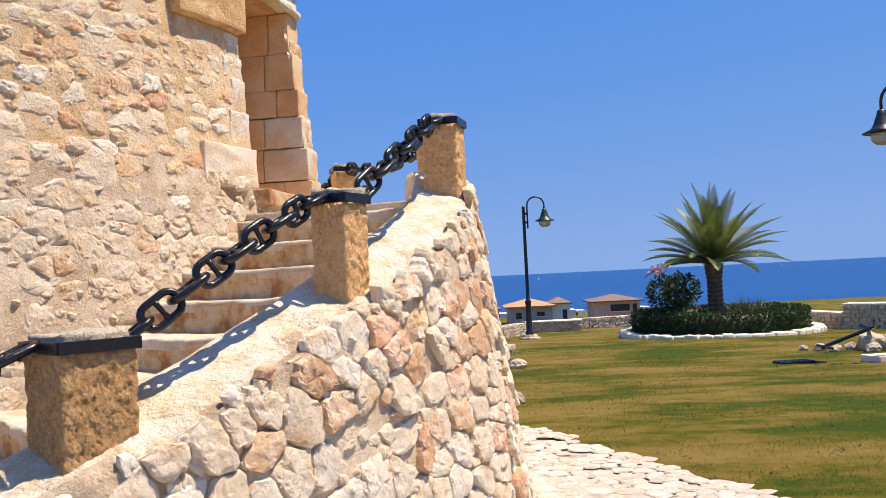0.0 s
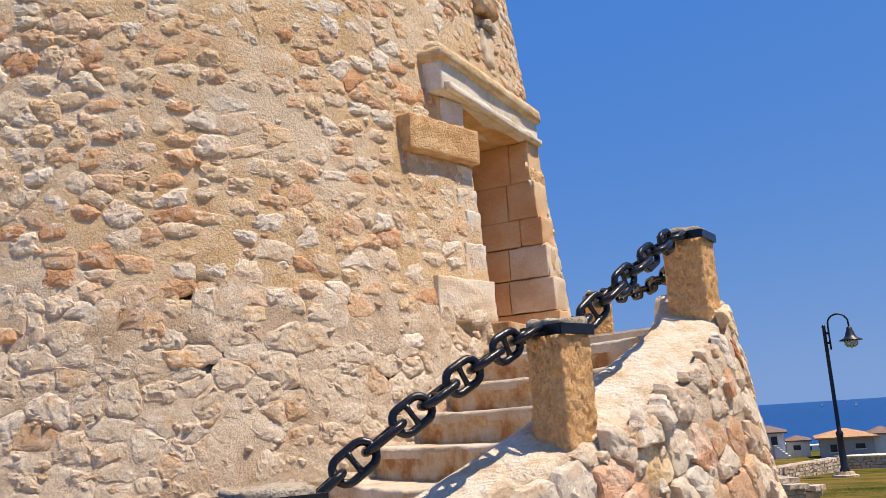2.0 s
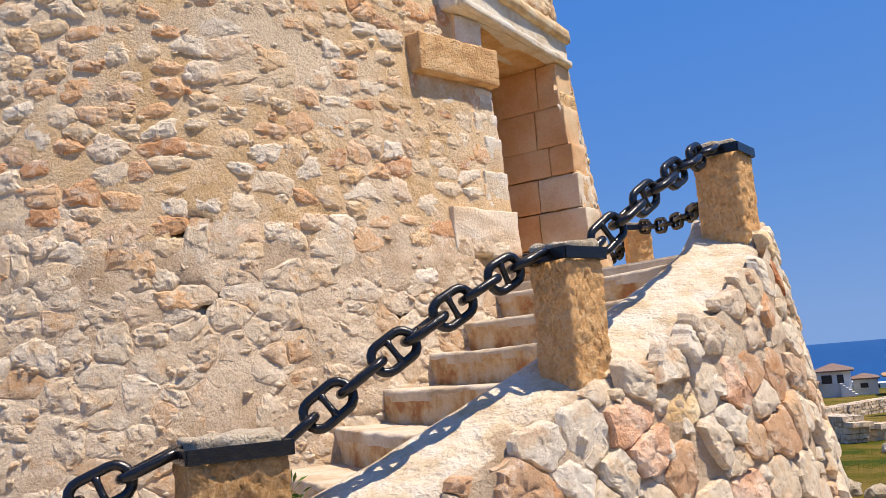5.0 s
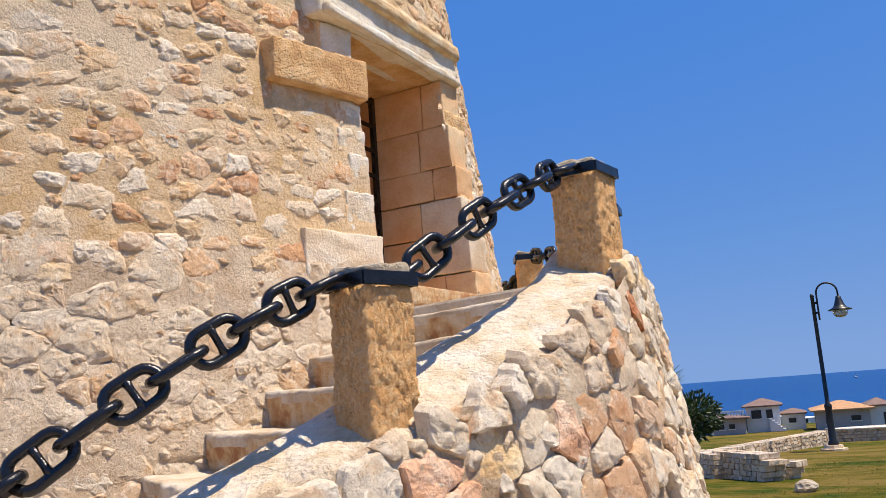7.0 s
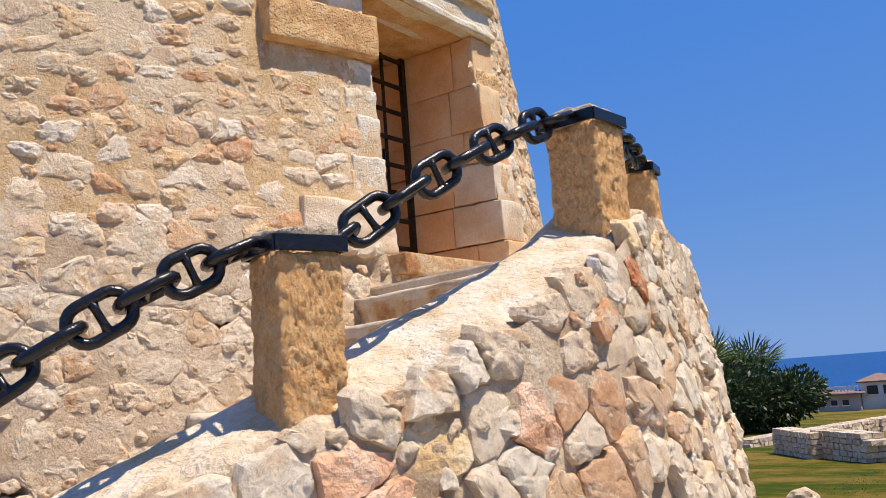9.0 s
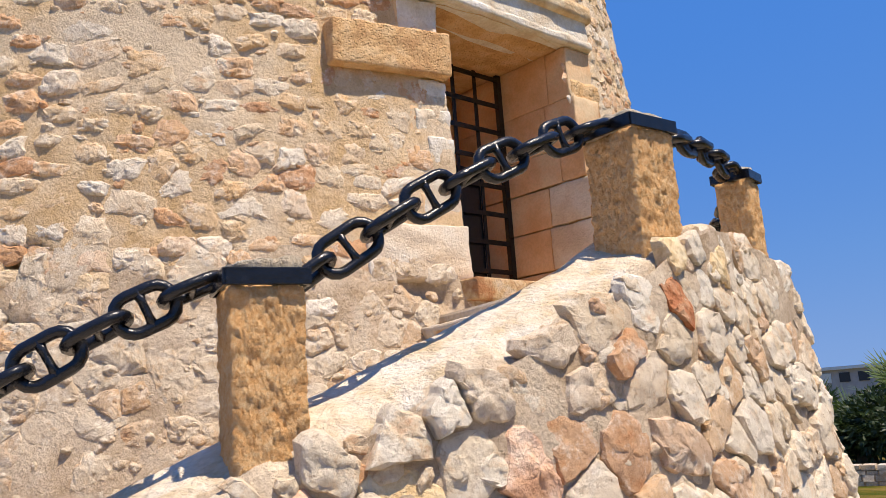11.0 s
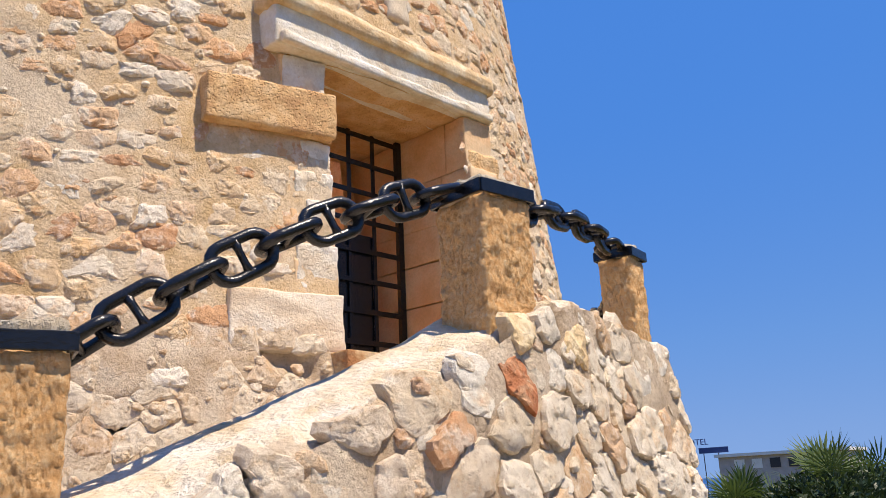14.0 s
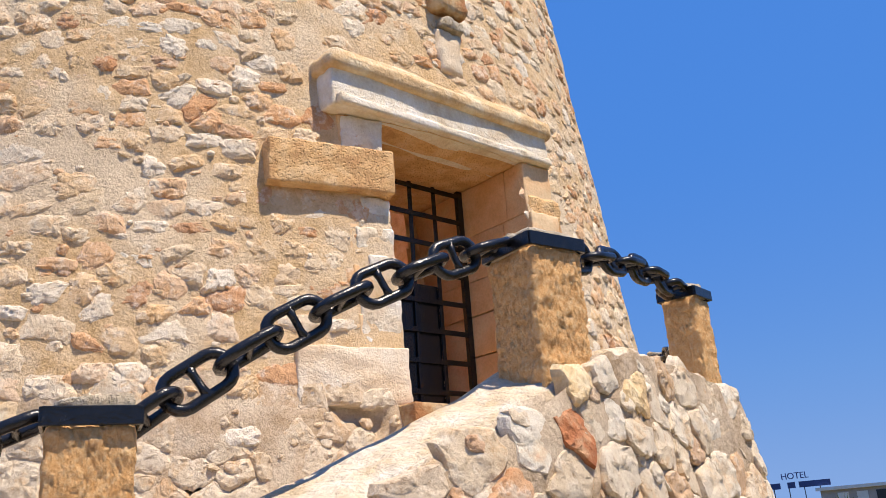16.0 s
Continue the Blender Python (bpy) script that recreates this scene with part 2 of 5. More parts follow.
M_BLADE = leaf_material("grass_blade", (0.08, 0.10, 0.010), (0.20, 0.16, 0.04), 0.8)
M_BARK = simple("palm_bark", (0.16, 0.11, 0.07), 0.95, 0.35, 12)
M_TWIG = simple("dry_twig", (0.22, 0.17, 0.08), 0.9, 0.3)
M_LAMP = simple("lamp_iron", (0.012, 0.014, 0.016), 0.4, 0.3)
M_WHITE = simple("white_render", (0.74, 0.73, 0.70), 0.85, 0.06, 1.5)
M_PINK = simple("pink_render", (0.60, 0.42, 0.33), 0.85, 0.1, 1.0)
M_GREYWALL = simple("grey_render", (0.42, 0.38, 0.36), 0.85, 0.1, 1.0)
M_ROOF = simple("terracotta_roof", (0.48, 0.27, 0.13), 0.85, 0.18, 3)
M_ROOF_DARK = simple("brown_roof", (0.20, 0.13, 0.10), 0.85, 0.2, 3)
M_DARK = simple("dark_opening", (0.02, 0.02, 0.025), 0.3, 0.2)
M_SIGN = simple("sign_blue", (0.03, 0.06, 0.2), 0.5, 0.1)


def lamp_glass():
    m, t, b = material("frosted_glass", 0.45)
    b.inputs["Base Color"].default_value = (0.75, 0.74, 0.66, 1)
    b.inputs["Transmission Weight"].default_value = 0.5
    return m


M_GLASS = lamp_glass()


def ground_material():
    m, t, b = material("lawn", 0.95)
    big = noise_tex(t, 0.55, 5, 0.62, (0.55, 1.2, 1))
    mid = noise_tex(t, 2.6, 6, 0.7, (0.8, 1.2, 1))
    fine = noise_tex(t, 45, 5, 0.75)
    f = t.nodes.new("ShaderNodeMath")
    f.operation = "MULTIPLY_ADD"
    t.links.new(mid, f.inputs[0])
    f.inputs[1].default_value = 0.45
    t.links.new(big, f.inputs[2])
    col = ramp(t, f.outputs[0], [(0.62, (0.040, 0.068, 0.003)), (0.69, (0.090, 0.088, 0.006)), (0.76, (0.155, 0.118, 0.020)), (0.88, (0.21, 0.150, 0.042))])
    col = mix(t, 0.75, col, ramp(t, fine, [(0.3, (0.5, 0.5, 0.45)), (0.62, (1.15, 1.12, 1.05))]), "MULTIPLY")
    t.links.new(col, b.inputs["Base Color"])
    b.inputs["Specular IOR Level"].default_value = 0.1
    bump(t, b, [(mid, 0.4, 0.08), (fine, 0.8, 0.03)])
    return m


M_LAWN = ground_material()


def sea_material():
    m, t, b = material("sea", 0.32)
    col = ramp(t, noise_tex(t, 0.004, 4, 0.6, (0.4, 1.5, 1)), [(0.35, (0.002, 0.042, 0.165)), (0.65, (0.004, 0.06, 0.215))])
    t.links.new(col, b.inputs["Base Color"])
    b.inputs["Specular IOR Level"].default_value = 0.12
    bump(t, b, [(noise_tex(t, 0.25, 5, 0.7), 0.6, 1.0)])
    return m


M_SEA = sea_material()


# ---- mesh helpers ----
def mesh_object(name, verts, faces, mat, parent=None, smooth=False, label=""):
    me = bpy.data.meshes.new(name)
    me.from_pydata([tuple(v) for v in verts], [], [tuple(f) for f in faces])
    me.materials.append(mat)
    if smooth:
        me.shade_smooth()
    me.update()
    ob = new(name, me)
    ob.parent = parent
    if label:
        ob["label"] = label
    return ob


def part(name, bm, mat, parent=None, label="", smooth=False):
    me = bpy.data.meshes.new(name)
    bmesh.ops.recalc_face_normals(bm, faces=bm.faces)
    bm.to_mesh(me)
    bm.free()
    me.materials.append(mat)
    if smooth:
        me.shade_smooth()
    ob = new(name, me)
    ob.parent = parent
    if label:
        ob["label"] = label
    return ob


def thing(name, label, category, group="", kind="", at=(0, 0, 0), rz=0.0, size=1.0):
    ob = new(name)
    ob.matrix_basis = pose(*at, 0, 0, rz) @ Matrix.Scale(size, 4)
    return tagged(ob, label, category, group, kind)


def box(bm, lo, hi, bevel=0.0, m=None):
    made = bmesh.ops.create_cube(bm, size=1.0)["verts"]
    lo, hi = Vector(lo), Vector(hi)
    for v in made:
        v.co = Vector([(lo[i] + hi[i]) / 2 + v.co[i] * (hi[i] - lo[i]) for i in range(3)])
    if bevel:
        edges = {e for v in made for e in v.link_edges}
        out = bmesh.ops.bevel(bm, geom=list(edges), offset=bevel, segments=2, affect="EDGES", profile=0.6)
        made = list({v for f in out["faces"] for v in f.verts} | {v for v in made if v.is_valid})
    if m:
        bmesh.ops.transform(bm, matrix=m, verts=made)
    return made


def tube(bm, pts, radii, seg=8, close=False):
    """A round bar along points."""
    pts = [Vector(p) for p in pts]
    n = len(pts)
    radii = [radii] * n if isinstance(radii, (int, float)) else radii
    rings, up = [], None
    for i, p in enumerate(pts):
        a = pts[(i - 1) % n] if close or i else p
        c = pts[(i + 1) % n] if close or i < n - 1 else p
        d = (c - a).normalized()
        if up is None:
            up = d.orthogonal().normalized()
        up = (up - d * up.dot(d)).normalized()
        side = d.cross(up)
        rings.append([bm.verts.new(p + (up * math.cos(k * math.tau / seg) + side * math.sin(k * math.tau / seg)) * radii[i]) for k in range(seg)])
    for i in range(n if close else n - 1):
        a, c = rings[i], rings[(i + 1) % n]
        for k in range(seg):
            bm.faces.new((a[k], a[(k + 1) % seg], c[(k + 1) % seg], c[k]))
    if not close:
        bm.faces.new(rings[0][::-1])
        bm.faces.new(rings[-1])


def lathe(bm, profile, seg=24, at=(0, 0, 0)):
    rings = []
    for r, z in profile:
        rings.append([bm.verts.new((at[0] + r * math.cos(k * math.tau / seg), at[1] + r * math.sin(k * math.tau / seg), at[2] + z)) for k in range(seg)])
    for a, c in zip(rings, rings[1:]):
        for k in range(seg):
            bm.faces.new((a[k], a[(k + 1) % seg], c[(k + 1) % seg], c[k]))
    bm.faces.new(rings[0][::-1])
    bm.faces.new(rings[-1])


def rough_box(name, lo, hi, mat, parent, cuts=6, amount=0.012, scale=9.0, label="", m=None, bevel=0.02, taper=0.0, crater=0.0):
    """A hewn block: bevelled, cut up, and worn by noise."""
    bm = bmesh.new()
    box(bm, lo, hi, bevel)
    bmesh.ops.subdivide_edges(bm, edges=[e for e in bm.edges if e.calc_length() > 0.06], cuts=cuts, use_grid_fill=True)
    bmesh.ops.triangulate(bm, faces=[f for f in bm.faces if len(f.verts) > 4])
    mid = (Vector(lo) + Vector(hi)) / 2
    off = Vector((random.uniform(0, 50), random.uniform(0, 50), 3.0))
    bm.normal_update()
    for v in bm.verts:
        n1, n2, n3 = (noise.noise(v.co * scale * k + off) for k in (1.0, 2.2, 4.2))
        v.co += v.normal * (n1 * amount + (n2 * 0.6 + n3 * 0.35) * amount - crater * max(0.0, 0.5 * n2 + 0.7 * n3 - 0.1))
        if taper:
            f = 1 - taper * (v.co.z - lo[2])
            v.co.x, v.co.y = mid.x + (v.co.x - mid.x) * f, mid.y + (v.co.y - mid.y) * f
    if m:
        bm.transform(m)
    return part(name, bm, mat, parent, label, smooth=True)


# ---- rubble masonry ----
def cell(p, neighbours, limit):
    """The polygon of points nearer to p than to its neighbours."""
    poly = [(p[0] - limit, p[1] - limit), (p[0] + limit, p[1] - limit), (p[0] + limit, p[1] + limit), (p[0] - limit, p[1] + limit)]
    for q in neighbours:
        mx, my, nx, ny = (p[0] + q[0]) / 2, (p[1] + q[1]) / 2, q[0] - p[0], q[1] - p[1]
        out = []
        for i, a in enumerate(poly):
            c = poly[(i + 1) % len(poly)]
            da, dc = (a[0] - mx) * nx + (a[1] - my) * ny, (c[0] - mx) * nx + (c[1] - my) * ny
            if da <= 0:
                out.append(a)
            if da * dc < 0:
                k = da / (da - dc)
                out.append((a[0] + (c[0] - a[0]) * k, a[1] + (c[1] - a[1]) * k))
        poly = out
        if len(poly) < 3:
            return None
    return poly


def outline(poly, n, shrink, rnd, ragged):
    """n points round a cell, drawn in by a joint's width, with cut corners and a ragged edge."""
    cx, cy = sum(p[0] for p in poly) / len(poly), sum(p[1] for p in poly) / len(poly)
    size = max(math.hypot(p[0] - cx, p[1] - cy) for p in poly)
    pts = []
    for k in range(n):
        a = (k + 0.5) * math.tau / n
        dx, dy = math.cos(a), math.sin(a)
        best = size
        for i, p in enumerate(poly):
            q = poly[(i + 1) % len(poly)]
            ex, ey = q[0] - p[0], q[1] - p[1]
            det = dx * ey - dy * ex
            if abs(det) > 1e-9:
                s = ((p[0] - cx) * ey - (p[1] - cy) * ex) / det
                if s > 0:
                    best = min(best, s)
        pts.append(best)
    mean = sum(pts) / n
    soft = [min(0.1 * pts[k - 1] + 0.8 * pts[k] + 0.1 * pts[(k + 1) % n], mean * 1.7) for k in range(n)]
    off = Vector((rnd.uniform(0, 99), rnd.uniform(0, 99), 0))
    out = []
    for k, r in enumerate(soft):
        a = (k + 0.5) * math.tau / n
        d = Vector((math.cos(a), math.sin(a), 0))
        out.append(max(0.010, (r - shrink) * (1 + ragged * (1.4 * noise.noise(d * 1.7 + off) + 0.9 * noise.noise(d * 5 + off)))))
    return cx, cy, out


def stone_mesh(where, cx, cy, radii, height, rnd, rough=0.75, lips=0.7):
    """A stone's face: its rim buried in mortar, the crown split into a few flat chips, the lower lip standing out. where(u, v, h) lays it on the wall."""
    n = len(radii)
    size = sum(radii) / n
    verts, faces = [], []
    lip, way = rnd.uniform(0.1, lips), rnd.uniform(-math.pi, 0)
    off = Vector((rnd.uniform(0, 90), rnd.uniform(0, 90), rnd.uniform(0, 90)))
    chips = [(1.0 + rnd.uniform(0.0, 0.15), lip * 0.7 * math.cos(way), lip * 0.7 * math.sin(way))]
    flat = rough <= 0.45
    for _ in range(rnd.randint(1, 2) if flat else rnd.randint(2, 4)):
        t, g = rnd.uniform(0, math.tau), rnd.uniform(0.3, 0.7 if flat else 0.9)
        chips.append((rnd.uniform(1.1 if flat else 1.0, 1.5), g * math.cos(t), g * math.sin(t)))
    if rough > 0.45:
        rings, sunk = ((1.12, -0.7), (1.03, 0.12), (0.93, 0.55), (0.80, 0.85), (0.62, 1.0), (0.42, 1.0), (0.2, 1.0)), 0.28
    else:
        rings, sunk = ((1.08, -0.7), (1.0, 0.0), (0.965, 0.62), (0.90, 0.92), (0.72, 1.0), (0.48, 1.0), (0.22, 1.0)), 0.0

    def crown(x, y, h):
        lift = min(c + (gx * x + gy * y) / size for c, gx, gy in chips)
        q = Vector((x, y * 1.4, 0))
        crag = 0.5 * noise.noise(q * 11 + off) + 0.7 * noise.noise(q * 31 + off) + 0.7 * noise.noise(q * 66 + off)
        return h * max(0.15, lift) - sunk + rough * crag * (1 if h > 0.5 else 0.4)

    for scale, h in rings:
        for k, r in enumerate(radii):
            a = (k + 0.5) * math.tau / n
            x, y = r * scale * math.cos(a), r * scale * math.sin(a)
            verts.append(where(cx + x, cy + y, height * max(-0.7, crown(x, y, h) if h > 0 else h)))
    verts.append(where(cx, cy, height * crown(0, 0, 1)))
    for ring in range(len(rings) - 1):
        for k in range(n):
            a, b = ring * n + k, ring * n + (k + 1) % n
            faces.append((a, b, b + n, a + n))
    last = (len(rings) - 1) * n
    for k in range(n):
        faces.append((last + k, last + (k + 1) % n, last + n))
    return verts, faces


def lay_rubble(where, u0, u1, v_low, v_high, du, dv, gap, height, seed, parent, piece, mats, near, keep=None, points=12, ragged=0.12, jit=0.33, drop=0.0, bare=0.0, special=(), wide=9.0, tall=9.0, skew=0.0, rough=0.75, lips=0.7, ceiling=None):
    """Courses of uneven stones from u0 to u1 between v_low(u) and v_high(u). near(u, v): those built as objects of their own."""
    rnd = random.Random(seed)
    rows, v = [], min(v_low(u0), v_low(u1))
    top = max(v_high(u0 + (u1 - u0) * i / 20) for i in range(21))
    k = 0
    while v < top + dv:
        row, u = [], u0 - du * rnd.uniform(0.1, 0.9)
        while u < u1 + du:
            w = du * rnd.uniform(0.6, 1.45)
            u += w / 2
            if rnd.random() > drop:
                row.append((u + rnd.uniform(-jit, jit) * du * 0.5, v + rnd.uniform(-jit, jit) * dv))
            u += w / 2
        rows.append(row)
        v += dv * rnd.uniform(0.85, 1.15)
        k += 1
    for su, sv, sm in special:
        for row in rows:
            row[:] = [p for p in row if math.hypot((p[0] - su) / du, (p[1] - sv) / dv) > 0.62]
        min((row for row in rows if row), key=lambda row: abs(row[0][1] - sv)).append((su, sv))
    rest_v, rest_f, rest_s, made = [], [], [], 0
    for i, row in enumerate(rows):
        pool = [p for r in rows[max(0, i - 2):i + 3] for p in r]
        for p in row:
            if not (u0 <= p[0] <= u1 and v_low(p[0]) <= p[1] <= v_high(p[0])) or (keep and not keep(*p)):
                continue
            lid = [(p[0], 2 * max(ceiling(p[0]), p[1] + 0.03) - p[1])] if ceiling else []
            poly = cell(p, lid + [q for q in pool if q != p and abs(q[0] - p[0]) < 3 * du], 2 * du)
            if not poly:
                continue
            if rnd.random() < bare:
                continue
            cx, cy, radii = outline(poly, points, gap * rnd.uniform(0.3, 2.0), rnd, ragged)
            ew, et, es = wide * rnd.uniform(0.45, 1.6), tall * rnd.uniform(0.5, 1.45), rnd.uniform(-skew, skew)
            power = rnd.uniform(2.0, 4.0) if rough > 0.45 else rnd.uniform(2.6, 7.0)
            for k in range(points):
                a = (k + 0.5) * math.tau / points - es
                e = ((abs(math.cos(a)) / ew) ** power + (abs(math.sin(a)) / et) ** power) ** (-1 / power)
                radii[k] = min(radii[k], e * (1 + rnd.uniform(-0.1, 0.1)))
            vs, fs = stone_mesh(where, cx, cy, radii, height * rnd.uniform(0.55, 1.35), rnd, rough, lips)
            if near(*p) and made < 300:
                mat = mats[0]
                for su, sv, sm in special:
                    if p == (su, sv):
                        mat = sm
                mesh_object(piece, vs, fs, mat, parent).data.polygons.foreach_set("use_smooth", [k >= 4 * points for k in range(len(fs))])
                made += 1
            else:
                o = len(rest_v)
                rest_v += vs
                rest_f += [tuple(a + o for a in f) for f in fs]
                rest_s += [k >= 4 * points for k in range(len(fs))]
    if rest_v:
        rest = tagged(mesh_object(piece + "_rest", rest_v, rest_f, mats[1], parent), kind="stuff")
        rest.data.polygons.foreach_set("use_smooth", rest_s)


# ---- plan: a round mill tower, and a stair that climbs round it behind a kerb wall ----
CX, CY = -6.367, 9.253
DOOR_A = -8.0
DN = Vector((math.cos(radians(DOOR_A)), math.sin(radians(DOOR_A)), 0))
DT = Vector((-DN.y, DN.x, 0))
S_LEFT, S_RIGHT, Z_SILL, Z_SOFFIT = -0.757, 0.60, 2.63, 4.62


def tower_r(z):
    return 4.82 - 0.113 * (z - 3.5) + 0.06 * max(0.0, 2.9 - z)


def polar(a, r, z):
    return Vector((CX + r * math.cos(radians(a)), CY + r * math.sin(radians(a)), z))


def nosing(a):
    return 1.31 + 0.0499 * (a + 42.7)


def kerb_top(a):
    rise = 1.76 + 0.0499 * (a + 34.5)
    if a > -14:
        return 2.60 - 0.016 * (a + 14)
    if a > -24:
        k = (a + 24) / 10
        return (2.284 + 0.04 * 10 * k) * (1 - k) + 2.60 * k
    return max(0.12, rise)


KERB_W = 0.45
KERB_PLAN = ((-25.0, 7.24), (-22.0, 7.16), (-18.0, 7.0), (-14.6, 6.79), (-8.0, 6.62), (0.0, 6.10), (14.0, 5.03))


def kerb_r(a, z):
    """Outer face of the kerb wall, battered, drawing in past the upper post."""
    r = KERB_PLAN[0][1]
    for (a0, r0), (a1, r1) in zip(KERB_PLAN, KERB_PLAN[1:]):
        if a > a0:
            r = r0 + (r1 - r0) * min(1.0, (a - a0) / (a1 - a0))
    return r + 0.15 * (1.7 - z)


def kerb_in(a):
    return kerb_r(a, kerb_top(a)) - KERB_W


def door_point(s, d, z):
    """s along the wall, d outwards from the wall's face at the door."""
    return Vector((CX, CY, 0)) + DT * s + DN * (tower_r(z) - 0.10 + d) + Vector((0, 0, z))


# ---- ground, path, water ----
def ground_z(x, y):
    """Level by the wall, then a gentle fall of the lawn, and a bank down to the shore."""
    z = -0.03 * max(0.0, min(y, 42.0) - 10)
    bank = max(0.0, y - 42)
    z -= 0.12 * bank if bank < 11 else 1.32 + 0.02 * (bank - 11)
    if y > 125:
        z -= 0.12 * (y - 125)
    return max(-9.0, z) + 0.03 * noise.noise(Vector((x * 0.3, y * 0.3, 0))) * min(1, math.hypot(x - 2, y) / 8)


def axis_steps(far):
    out = [0.0]
    while out[-1] < far:
        out.append(out[-1] + max(0.8, out[-1] * 0.09))
    return [-v for v in out[:0:-1]] + out


xs, ys = axis_steps(2000), axis_steps(220)
ys = [-v for v in axis_steps(600) if v > 0][::-1] + [v for v in ys if v >= 0]
gv = [(x, y, ground_z(x, y)) for y in ys for x in xs]
gf = [(j * len(xs) + i, j * len(xs) + i + 1, (j + 1) * len(xs) + i + 1, (j + 1) * len(xs) + i) for j in range(len(ys) - 1) for i in range(len(xs) - 1)]
tagged(mesh_object("ground", gv, gf, M_LAWN, None, True), "patchy green and sun-dried lawn on the headland", "lawn", kind="structure")
tagged(mesh_object("water", [(-4900, 110, -6), (4900, 110, -6), (4900, 4900, -6), (-4900, 4900, -6)], [(0, 1, 2, 3)], M_SEA),
       "deep blue sea reaching to the horizon", "sea", kind="structure")

# pale path that wraps the wall's foot; its far edge is ragged where the grass creeps in
edge = []
for i in range(90):
    k = i / 89
    if k < 0.6:
        q = k / 0.6
        p = Vector((7.5, -4.0)).lerp(Vector((2.45, 6.6)), q) + Vector((0.7 * math.sin(q * math.pi), 0))
    else:
        q = (k - 0.6) / 0.4
        p = Vector((2.45, 6.6)).lerp(Vector((0.1, 11.4)), q)
    w = 0.16 * noise.noise(Vector((i * 0.45, 2.0, 0))) + 0.08 * noise.noise(Vector((i * 1.3, 7.0, 0)))
    edge.append((p.x + w, p.y + w * 0.5))
pv, pf = [], []
for i, (x, y) in enumerate(edge):
    for j in range(13):
        k = j / 12
        qx, qy = x + (-9.0 - x) * k, y + (y * 0.9 - 0.2 - y) * k
        pv.append((qx, qy, ground_z(qx, qy) + 0.03 - (0.03 if j == 0 else 0) + 0.012 * noise.noise(Vector((qx * 2, qy * 2, 5)))))
for i in range(len(edge) - 1):
    for j in range(12):
        a = i * 13 + j
        pf.append((a, a + 13, a + 14, a + 1))
tagged(mesh_object("pavement", pv, pf, M_PATH, None, True), "pale worn stone and concrete path with weeds", "path", kind="structure")

# ---- tower ----
tower = thing("windmill_tower", "round tapering rubble stone windmill tower with doorway", "tower", kind="structure", at=(0, 0, 0))


def in_door(a, z):
    p = polar(a, tower_r(z), z) - Vector((CX, CY, 0))
    return p.dot(DN) > 0 and S_LEFT - 0.02 < p.dot(DT) < S_RIGHT + 0.02 and Z_SILL < z < Z_SOFFIT


# outer skin, with the doorway left open
A_EDGES = sorted([-180 + 4 * i for i in range(22)] + [-92 + 0.6 * i for i in range(190)] + [24 + 4 * i for i in range(40)] + [DOOR_A + math.degrees(math.asin(s / 4.75)) for s in (S_LEFT, S_RIGHT)])
Z_EDGES = sorted([0.0, 0.4, Z_SILL, Z_SOFFIT, 7.4, 8.0, 8.8] + [0.8 + 0.055 * i for i in range(114)])


def tower_skin(name, inset, mat):
    v, f = [], []
    for z in Z_EDGES:
        for a in A_EDGES:
            w = 0.0 if inset else 0.012 * noise.noise(polar(a, 5, z) * 1.3) + 0.014 * noise.noise(polar(a, 5, z) * 5.0) + 0.007 * noise.noise(polar(a, 5, z) * 13.0)
            if not inset and z < 2.95:
                w -= 0.10 * min(1.0, max(0.0, noise.noise(polar(a, 5, z * 1.8) * 2.6 + Vector((3, 1, 7))) - 0.36) * 9)
            v.append(polar(a, tower_r(z) - inset + w, z))
    n = len(A_EDGES)
    for j in range(len(Z_EDGES) - 1):
        for i in range(n - 1):
            if not in_door((A_EDGES[i] + A_EDGES[i + 1]) / 2, (Z_EDGES[j] + Z_EDGES[j + 1]) / 2):
                q = (j * n + i, j * n + i + 1, (j + 1) * n + i + 1, (j + 1) * n + i)
                f.append(q if not inset else q[::-1])
    return mesh_object(name, v, f, mat, tower, True)


skin = tower_skin("outer_wall", 0.0, M_MORTAR)
skin.data.materials.append(M_LOW_MORTAR)
for p in skin.data.polygons:
    c = p.center
    if c.z < 2.72 + 0.25 * noise.noise(c * 1.4) + 0.15 * noise.noise(c * 4):
        p.material_index = 1
tower_skin("inner_wall", 1.3, M_BRICK)
v, f = [], []
for a in A_EDGES:
    v += [polar(a, tower_r(8.8) + 0.02, 8.8), polar(a, tower_r(8.8) - 1.32, 8.8)]
mesh_object("wall_head", v, [(2 * i, 2 * i + 2, 2 * i + 3, 2 * i + 1) for i in range(len(A_EDGES) - 1)], M_MORTAR, tower)
bm = bmesh.new()
lathe(bm, [(3.58, 2.45), (3.58, Z_SILL - 0.004)], 48, (CX, CY, 0))
part("inner_floor", bm, M_REVEAL, tower)


def door_box(name, s0, s1, d0, d1, z0, z1, mat, parent=None, bevel=0.012, cuts=4, amount=0.006, scale=12.0, label=""):
    """A block set square to the doorway."""
    zc = (z0 + z1) / 2
    m = Matrix.Translation(door_point(0, 0, zc) - Vector((0, 0, zc))) @ Matrix(((DT.x, DN.x, 0, 0), (DT.y, DN.y, 0, 0), (0, 0, 1, 0), (0, 0, 0, 1)))
    return rough_box(name, (s0, d0, z0), (s1, d1, z1), mat, parent or tower, cuts, amount, scale, label, m, bevel)


